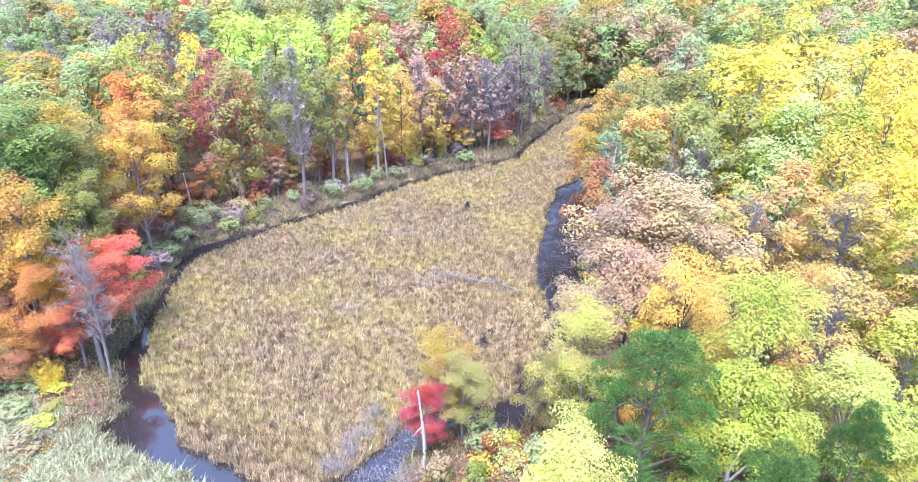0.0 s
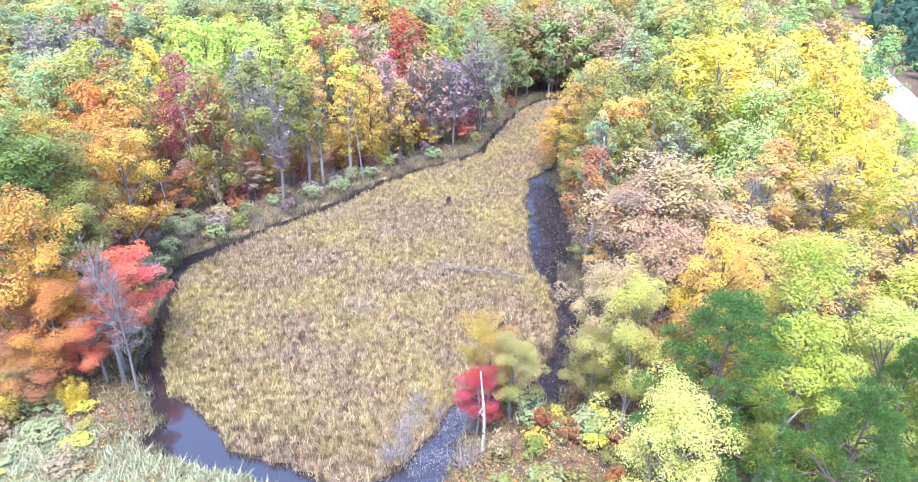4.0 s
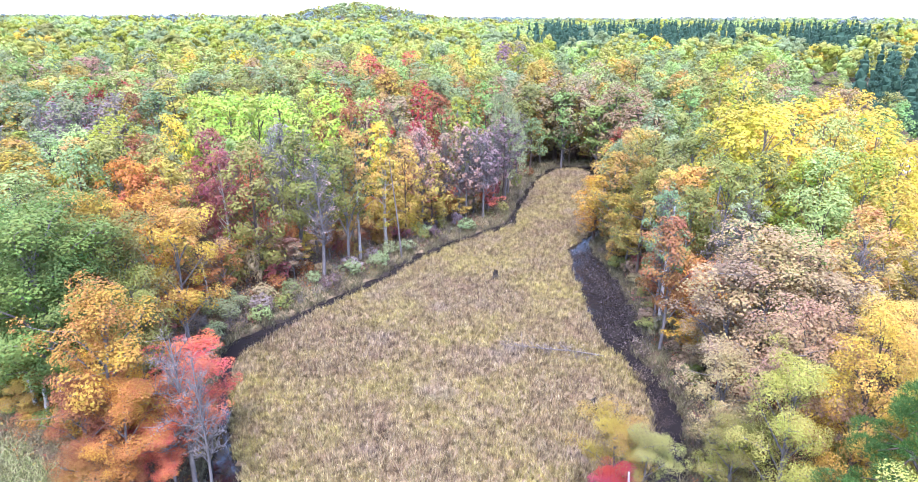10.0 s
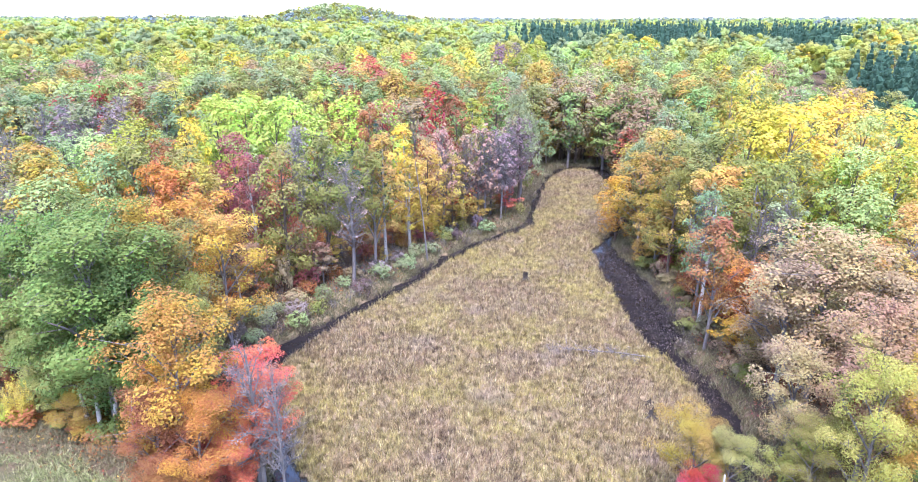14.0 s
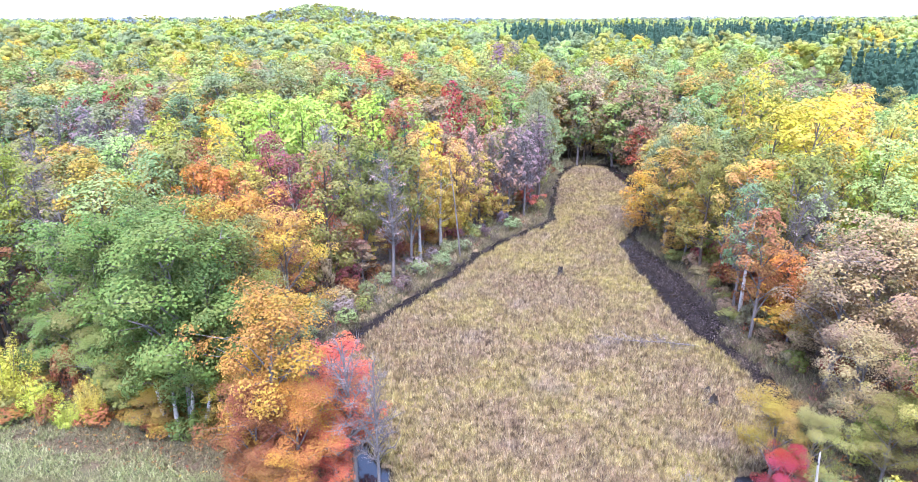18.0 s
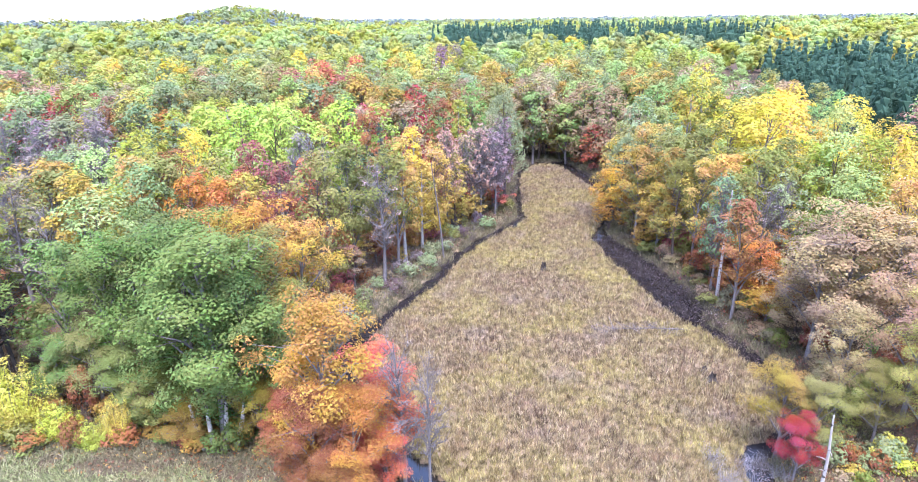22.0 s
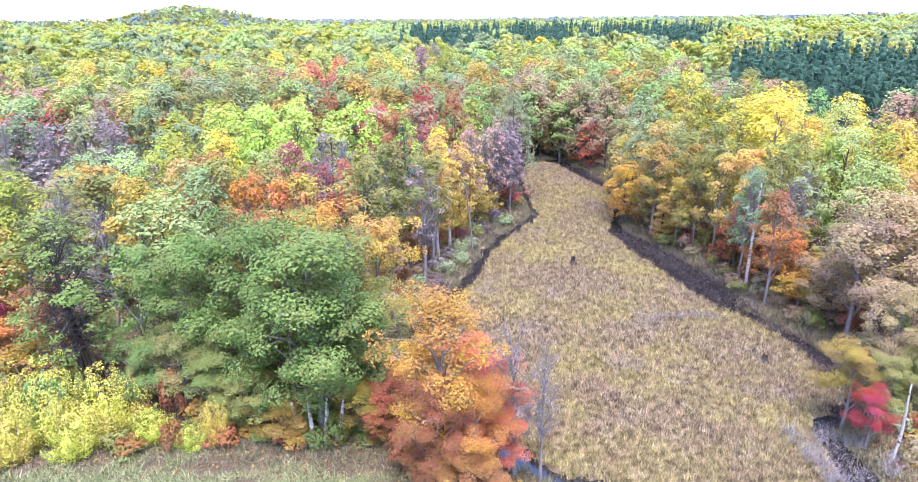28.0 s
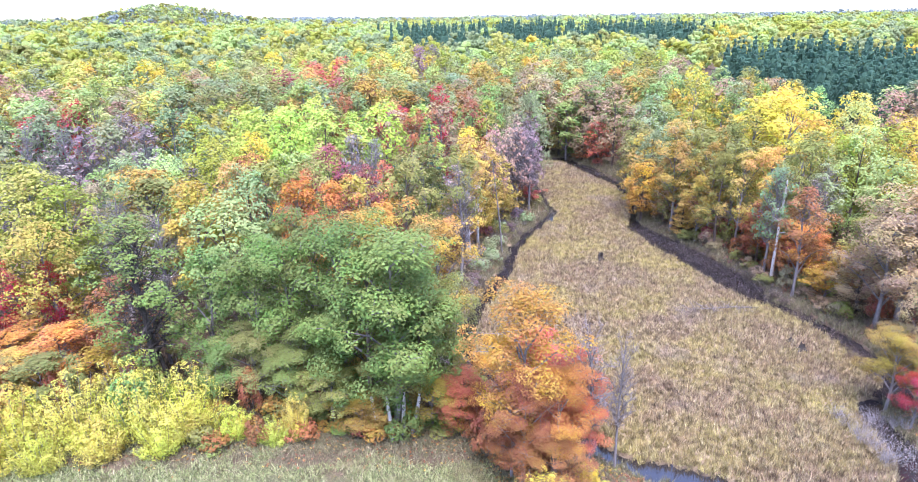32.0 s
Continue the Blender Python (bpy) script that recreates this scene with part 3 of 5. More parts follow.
        root = stem(max(0.03, t * (1 - drop) - 0.05 * wide / max(radius, 0.1)))
        if kind in LOW:
            root = Vector((rng.randn() * 0.12, rng.randn() * 0.12, -0.1))
        mid = root.lerp(tip, 0.55) + Vector((0, 0, 0.035 * height * (1 if kind != "spruce" else -0.3)))
        r0 = thick * (0.5 - 0.3 * q) * (1.0 if kind not in LOW else 0.7) + 0.008
        if kind not in ("round", "aspen", "pine", "sparse") or i % 3 == 0:
            limbs.append(tube([root, mid, tip], [r0, r0 * 0.6, r0 * 0.22], sides) if sides > 3 else tube([root, tip], [r0, r0 * 0.25], 3))
        if kind in ("bare", "sparse", "brush"):
            for j in range({"bare": 15, "sparse": 7, "brush": 2}[kind]):
                start = mid.lerp(tip, rng.rand()) if j % 2 else root.lerp(mid, 0.5 + 0.5 * rng.rand())
                tw = Vector((rng.randn(), rng.randn(), 0.5 + 0.6 * rng.rand())).normalized() * radius * rng.uniform(0.25, 0.6)
                limbs.append(tube([start, start + tw * 0.5 + Vector((0, 0, -0.03)), start + tw], [r0 * 0.45, r0 * 0.3, 0.006], 3) if kind != "sparse" else tube([start, start + tw], [r0 * 0.4, 0.006], 3))
    return np.array([tuple(p) for p in tips]), np.array(sizes), joined(trunk + limbs)


NOMINAL = {"round": (15, 3.4), "aspen": (16, 2.8), "pine": (15, 3.6), "spruce": (15, 2.6), "bare": (14, 2.6), "sparse": (14, 2.8), "open": (15, 3.4), "shrub": (2.4, 1.4), "brush": (1.6, 1.2), "willow": (5.0, 2.4)}
LEAVES = {"round": (27000, 12000, 4600, 1900, 950), "aspen": (17000, 7500, 3200, 1700, 850), "pine": (52000, 14000, 5200, 2500, 1250), "spruce": (16000, 8000, 3400, 1700, 850),
          "open": (27000, 12000, 4600, 1900, 950), "bare": (600, 500, 250, 120, 60), "sparse": (9500, 5500, 2200, 800, 400), "shrub": (3400, 1500, 560, 240, 120), "willow": (12000, 9000, 3000, 1500, 750), "brush": (44, 32, 24, 16, 10)}
SIZES = {"round": (0.066, 0.1, 0.152, 0.225, 0.315), "aspen": (0.062, 0.098, 0.15, 0.21, 0.294), "pine": (0.085, 0.15, 0.22, 0.3, 0.42), "spruce": (0.11, 0.15, 0.22, 0.28, 0.392),
         "open": (0.062, 0.092, 0.148, 0.22, 0.308), "bare": (0.06, 0.08, 0.11, 0.16, 0.224), "sparse": (0.065, 0.095, 0.14, 0.22, 0.308), "shrub": (0.065, 0.095, 0.14, 0.2, 0.28), "willow": (0.07, 0.085, 0.13, 0.2, 0.28), "brush": (0.04, 0.05, 0.07, 0.1, 0.14)}
LONG = {"pine": 0.13, "spruce": 0.24, "willow": 0.4}
parts_kept = {}


def tree_meshes(kind, variant, lod, bark):
    """Shared meshes of one tree shape: trunk, branches, crown."""
    key = (kind, variant, lod, bark.name)
    if key not in parts_kept:
        rng = np.random.RandomState(1000 + 17 * variant + 131 * len(kind) + ord(kind[0]))
        height, radius = NOMINAL[kind]
        tips, sizes, trunk = skeleton_of(kind, rng, height, radius, 4 if lod < 2 else 3)
        v, f = leaves(rng, tips, sizes, LEAVES[kind][lod], SIZES[kind][lod], {"spruce": 0.5, "willow": 1.3, "open": 0.82, "bare": 0.6, "pine": 0.8}.get(kind, 0.85),
                      0.6, np.array([0, 0, height * 0.55]), LONG.get(kind, 0.62), needles=kind == "pine")
        crown = mesh_of("crown", v, f, NEEDLE if kind in ("pine", "spruce") else LEAF)
        parts_kept[key] = (mesh_of("trunk", *trunk, bark, True), crown)
    return parts_kept[key]


def tree_name(kind, colour):
    if kind in ("aspen", "pine", "spruce"):
        return kind + "_tree"
    if kind in ("bare", "sparse"):
        return "bare_tree"
    if kind in LOW:
        return {"willow": "willow_bush"}.get(kind, kind)
    return {"green": "ash_tree", "ash": "ash_tree", "teal": "ash_tree", "greygreen": "ash_tree", "willow": "willow_tree", "olive": "oak_tree", "tan": "oak_tree", "pink": "oak_tree", "peach": "oak_tree",
            "lime": "birch_tree", "yellow": "birch_tree", "palelime": "birch_tree"}.get(colour, "maple_tree")


def jitter_colour(rng, colour):
    c = np.array(COLOURS[colour]) * rng.uniform(0.85, 1.15) * (1 + 0.06 * rng.randn(3))
    return (*np.clip(c, 0.01, 0.85), 1.0)


def tree(rng, x, y, height, radius, colour, kind, label="", lod=None, bark=None, lean=(0, 0), group=""):
    """One tree at its place: an empty at the foot with trunk, branches and crown."""
    name = tree_name(kind, colour)
    if lod is None:
        away = math.hypot(max(-35 - x, 0, x - 14), y)
        lod = 0 if away < 31 else 1 if away < 47 else 2 if away < 82 else 3
    if bark is None:
        bark = {"aspen": BARK_PALE, "pine": BARK_BROWN, "spruce": BARK_DARK, "bare": BARK_GREY, "sparse": BARK_GREY, "open": BARK_GREY, "shrub": BARK_GREY, "brush": BARK_GREY, "willow": BARK_GREY}.get(kind, BARK_BROWN if name != "birch_tree" else BARK_GREY)
    nh, nr = NOMINAL[kind]
    z = float(land(x, y))
    root = new(name)
    root.empty_display_size = 0.5
    s, r = height / nh, radius / nr
    root.matrix_basis = Matrix.Translation((x, y, z - 0.05)) @ Euler((radians(lean[0]), radians(lean[1]), rng.rand() * 6.283)).to_matrix().to_4x4() @ Matrix.Diagonal((r, r, s, 1))
    trunk, crown = tree_meshes(kind, rng.randint(4), lod, bark)
    for part_name, data in (("stem_work" if kind in LOW else "trunk", trunk), ("foliage" if kind in LOW else "crown", crown)):
        if data:
            ob = new(part_name, data)
            ob.parent = root
            if part_name in ("crown", "foliage"):
                ob.color = jitter_colour(rng, colour)
    plain = {"aspen_tree": "aspen with a pale slender trunk", "pine_tree": "pine with tufted needles", "spruce_tree": "conical spruce standing in the woods",
             "bare_tree": "tree with mostly bare branches", "brush": "leafless brush by the water", "willow_bush": "willow bush edging the clearing", "shrub": "leafy shrub at the edge of the woods", "ash_tree": "leafy ash in the mixed woods",
             "oak_tree": "oak in the mixed autumn woods", "birch_tree": "birch in the mixed autumn woods", "maple_tree": "maple in the mixed autumn woods"}[name]
    word = WORDS[colour]
    return tagged(root, label or word + " " + plain, "shrub" if kind in LOW else "tree", group or ("shrubs" if kind in LOW else "woodland trees"))


rng = np.random.RandomState(21)
taken = []
WOOD_A = (
    (21.7, 22.1, 13, 2.4, "lime", "aspen"),
    (29.2, 22.8, 9, 2.8, "lime", "round"),
    (26.1, 23, 13, 2.8, "palelime", "round"),
    (33.1, 28, 10, 3, "lime", "round"),
    (26.4, 28.2, 14, 3.2, "peach", "sparse"),
    (23.8, 28.3, 12, 2.6, "gold", "sparse"),
    (20.1, 29, 14, 2.6, "mustard", "round"),
    (31.1, 29.1, 12, 3.2, "lime", "round"),
    (17.8, 31.3, 13, 3, "tan", "open"),
    (14.6, 33.7, 9, 2.2, "tan", "open"),
    (35.4, 37.1, 14, 3.2, "peach", "sparse"),
    (-34.6, 41, 5, 2.2, "olive", "round"),
    (-24.6, 39.8, 11.0, 2.3, "olive", "open"),
    (22.4, 39.8, 12, 3.4, "tan", "open"),
    (25.2, 40.5, 14, 3.2, "peach", "sparse"),
    (19.7, 40.6, 14, 4.6, "tan", "open"),
    (17.3, 40.8, 12, 3.6, "tan", "open"),
    (-27.7, 40.8, 14, 3.4, "ash", "open"),
)
WOOD_B = (
    (35.3, 40.9, 13, 3, "lime", "round"),
    (-32.4, 42.5, 15, 3.8, "ash", "open"),
    (32, 42.6, 14, 3.4, "peach", "sparse"),
    (18.7, 44.1, 7, 2.6, "tan", "round"),
    (-29.7, 44.9, 15, 3.2, "mustard", "open"),
    (35.1, 45.3, 15, 3, "yellow", "round"),
    (-36.1, 45.5, 14, 3.6, "ash", "open"),
    (-38.5, 45.9, 12.4, 3.2, "ash", "open"),
    (29.3, 46.4, 14, 3, "peach", "open"),
    (40.8, 46.4, 14, 2.4, "yellow", "round"),
    (-33.6, 46.5, 15, 3.6, "ash", "open"),
    (-42, 46.8, 13, 2.6, "ash", "open"),
    (-55.8, 47.3, 6, 2.2, "gold", "open"),
    (-53.6, 48.6, 7, 2.8, "orange", "open"),
    (-48.8, 49.3, 10, 2.8, "rust", "open"),
    (34.3, 51.2, 15, 3.2, "yellow", "round"),
    (-28.8, 51.3, 14, 3.2, "amber", "open"),
    (29.2, 51.7, 14, 3.4, "spring", "round"),
)
WOOD_C = (
    (-40.9, 53.3, 15, 4, "spring", "round"),
    (16.7, 55.1, 13.7, 2.2, "greygreen", "sparse"),
    (19.8, 55.1, 7, 2.4, "orange", "round"),
    (21.8, 55.2, 12, 2.2, "greytan", "bare"),
    (43.9, 55.4, 14, 2.8, "lime", "round"),
    (23.9, 55.5, 13, 2.6, "greygreen", "sparse"),
    (-31.8, 56.3, 15, 2.6, "orange", "open"),
    (-29.4, 57, 15, 3.2, "gold", "open"),
    (-56.3, 57.5, 13, 3.2, "lime", "round"),
    (-34.5, 58.2, 15, 2.6, "orange", "open"),
    (23.4, 58.7, 15, 3.2, "olive", "open"),
    (18.9, 58.9, 8, 2.4, "rust", "round"),
    (-38.9, 59.1, 16, 3.4, "greygreen", "round"),
    (-40.4, 62.0, 16, 3, "gold", "open"),
    (36.5, 59.3, 16, 3.8, "lime", "round"),
    (32.3, 59.3, 16, 3.2, "spring", "round"),
    (40.3, 60.3, 17, 3.6, "yellow", "round"),
    (28.1, 60.6, 9, 2.2, "yellow", "spruce"),
)
WOOD_D = (
    (21.1, 60.7, 14, 3, "gold", "open"),
    (-37.7, 61.4, 16, 3.2, "olive", "open"),
    (31.6, 61.5, 15, 3.2, "lime", "round"),
    (-48.3, 62.3, 15, 4, "olive", "open"),
    (-32.9, 62.7, 16, 3.2, "olive", "round"),
    (-23.5, 62.7, 16, 3.4, "olive", "round"),
    (28.9, 63, 15, 3.6, "olive", "open"),
    (35, 63.4, 19, 3.2, "spring", "round"),
    (-56, 64.1, 15, 3.4, "lime", "round"),
    (-27.2, 64.5, 14, 2.2, "maroon", "aspen"),
    (17.5, 65.2, 13, 3, "olive", "pine"),
    (20.3, 66.4, 14, 3.2, "olive", "open"),
    (-20.3, 67.6, 15.5, 3.2, "olive", "open"),
    (-25.1, 67.6, 14, 2, "red", "round"),
    (31.2, 70.4, 19, 5.2, "yellow", "round"),
    (-27.8, 67.9, 14, 2.4, "maroon", "sparse"),
    (28.4, 73.6, 18.4, 4.6, "yellow", "round"),
    (16.9, 68.6, 8.3, 2.6, "gold", "open"),
)
WOOD_E = (
    (-60.1, 68.7, 16, 4.2, "lime", "round"),
    (-15.1, 68.8, 14.8, 3, "olive", "open"),
    (-42.1, 70.7, 15, 3.2, "lime", "round"),
    (-30.6, 70.7, 16, 2.8, "maroon", "round"),
    (-14.1, 70.9, 16, 2.6, "gold", "aspen"),
    (24, 71.3, 16, 3.6, "olive", "open"),
    (-39.4, 72.7, 15, 3.4, "rust", "round"),
    (20.9, 73.3, 15, 3, "olive", "open"),
    (16.3, 73.4, 12.9, 3.2, "bronze", "open"),
    (45.8, 73.7, 18, 4.0, "yellow", "round"),
    (-43.2, 74.7, 17, 3.8, "lime", "round"),
    (-24.8, 74.7, 16, 1.8, "greytan", "bare"),
    (-52.7, 75.4, 15, 3.6, "greygreen", "round"),
    (-11.6, 75.5, 12.1, 2.6, "gold", "aspen"),
    (-48.6, 75.5, 15, 3.2, "spring", "round"),
    (-26.9, 76.7, 14, 2.2, "greytan", "bare"),
    (19.5, 77.5, 15, 3.2, "gold", "open"),
    (-12.1, 77.6, 16, 2.6, "yellow", "aspen"),
)
WOOD_F = (
    (-9.4, 79, 13.3, 2.6, "gold", "round"),
    (-39.1, 79.7, 16, 2.6, "yellow", "round"),
    (-62.5, 81.2, 15, 3.2, "greytan", "bare"),
    (-7.5, 81.4, 15.1, 2.2, "pink", "sparse"),
    (-15.6, 82.7, 16, 2, "pine", "spruce"),
    (-6.3, 82.8, 11.1, 2.8, "gold", "round"),
    (17.9, 82.8, 13, 3, "greygreen", "pine"),
    (-27, 84.3, 15, 2.2, "greytan", "sparse"),
    (-4.8, 85.1, 13.8, 2.2, "pink", "sparse"),
    (-23.9, 85.8, 14, 2.2, "greytan", "bare"),
    (-30.1, 86, 18, 3.6, "fresh", "round"),
    (-18, 86.7, 17, 2.8, "rust", "open"),
    (-52.7, 87.4, 17, 3, "plum", "sparse"),
    (-1.7, 87.5, 14.2, 2.4, "pink", "sparse"),
    (-34.6, 87.7, 18, 3.6, "fresh", "round"),
    (0.8, 88.6, 13.5, 2.6, "plum", "sparse"),
    (-25.5, 88.4, 16, 3.6, "fresh", "round"),
    (-56.3, 88.7, 17, 3.4, "greygreen", "open"),
)
WOOD_G = (
    (48.1, 89.3, 18, 4.0, "yellow", "round"),
    (41.0, 84.0, 18, 4.4, "yellow", "round"),
    (36.0, 80.0, 17.5, 4.2, "yellow", "round"),
    (-39.1, 89.4, 18, 3.6, "fresh", "round"),
    (-16.1, 90.1, 17, 3.6, "fresh", "round"),
    (-60.2, 91, 16, 3, "plum", "sparse"),
    (-20.9, 91.8, 18, 3.6, "fresh", "round"),
    (-11.8, 93.8, 17, 3.6, "tan", "open"),
    (-58.9, 94.5, 16, 3, "greytan", "bare"),
    (4, 96.7, 18, 3.6, "greygreen", "pine"),
    (-41, 97.3, 17, 3.6, "fresh", "round"),
    (-35.7, 97.4, 17, 3.6, "fresh", "round"),
    (-30.5, 97.5, 17, 3.6, "fresh", "round"),
    (49.3, 97.6, 18, 2.6, "green", "round"),
    (-3.3, 97.9, 17, 2.6, "lime", "aspen"),
    (-5.5, 97.9, 17, 3, "rust", "round"),
    (-65.4, 99, 16, 3.4, "greytan", "bare"),
    (27.8, 99.6, 16, 3.6, "greygreen", "round"),
    (37.2, 100.7, 19, 3.6, "lime", "round"),
    (-58.3, 101.2, 17, 2.6, "plum", "sparse"),
)
WOOD_H = (
    (-51.5, 101.3, 17, 4, "greygreen", "open"),
    (-71.2, 102, 16, 3, "greytan", "bare"),
    (-8.9, 106.1, 18, 3, "crimson", "round"),
    (-57.8, 106.5, 16, 3, "rust", "open"),
    (-80.7, 110.4, 17, 3.5, "greygreen", "open"),
    (-52.5, 110.6, 18, 3, "lime", "spruce"),
    (-73.6, 111.4, 16, 3.4, "crimson", "sparse"),
    (1.4, 111.9, 18, 3.4, "green", "round"),
    (45.8, 112.2, 20, 3.6, "yellow", "round"),
    (28.2, 112.7, 17, 3.6, "tan", "round"),
    (36.9, 112.9, 17, 4, "green", "round"),
    (26, 122, 17, 4.2, "tan", "round"),
    (10.4, 122.6, 10.1, 3, "greygreen", "pine"),
    (-52.4, 123.5, 18, 4, "greygreen", "open"),
    (13, 128.5, 13.3, 3, "tan", "open"),
    (23.4, 128.6, 13.3, 2.6, "olive", "spruce"),
    (17.9, 130.1, 10.8, 3, "bronze", "open"),
    (15.9, 130.4, 17.6, 3.2, "tan", "round"),
)
WOOD_I = (
    (21.1, 130.7, 15.4, 2.8, "gold", "spruce"),
    (-18.7, 132.1, 18, 3.2, "rust", "round"),
    (29.8, 146.1, 19, 4.5, "bronze", "open"),
    (-53.1, 154.8, 19, 4.5, "tan", "open"),
    (-43.6, 155.2, 19, 4.5, "olive", "open"),
    (14.3, 157.4, 19, 4.2, "gold", "round"),
    (-26.8, 163.1, 20, 5.4, "red", "round"),
    (-34.0, 160.0, 18.5, 5.0, "maroon", "round"),
    (-21.0, 152.0, 17.5, 4.6, "maroon", "round"),
    (-38.1, 169, 19, 4.5, "olive", "round"),
    (-18.8, 180.8, 20, 3.6, "red", "round"),
)
WOOD_J = (
    (-49.0, 64.4, 15.5, 3.6, "mustard", "open"),
    (-43.6, 57.0, 15.5, 3.6, "mustard", "open"),
    (-59.1, 65.7, 16, 4.2, "palelime", "round"),
    (-56.4, 57.5, 9.5, 1.5, "crimson", "round"),
    (-55.8, 58.2, 5.5, 1.3, "crimson", "round"),
    (-53.6, 55.7, 3.5, 1.2, "crimson", "round"),
    (-57.5, 53.0, 5.5, 2.4, "orange", "open"),
    (-52.5, 52.5, 5.0, 2.2, "rust", "open"),
    (-46.5, 51.5, 6.0, 2.2, "olive", "open"),
    (-51.0, 60.6, 14.5, 3.2, "olive", "bare"),
    (-47.0, 57.0, 13.5, 2.8, "greytan", "bare"),
)
WOODS = WOOD_A + WOOD_B + WOOD_C + WOOD_D + WOOD_E + WOOD_F + WOOD_G + WOOD_H + WOOD_I + WOOD_J
road_turn = [math.atan2(a - 12.7, b + 1.5) for a, b in ROAD]
road_away = [math.hypot(a - 12.7, b + 1.5) for a, b in ROAD]


def young(x, y, height):
    """The woods come down in height towards the road, which lies open to the sky."""
    turn, away = math.atan2(x - 12.7, y + 1.5), math.hypot(x - 12.7, y + 1.5)
    if not math.radians(29.0) < turn < math.radians(50):
        return height
    reach = np.interp(-turn, [-v for v in road_turn], road_away)
    return min(height, max(2.5, 26.0 * (1 - away / reach) - 0.8)) if away < reach else height


for x, y, h, r, colour, kind in WOODS:
    tree(rng, x, y, young(x, y, h - float(land(x, y))), r, colour, kind)
    taken.append((x, y, 3.6))

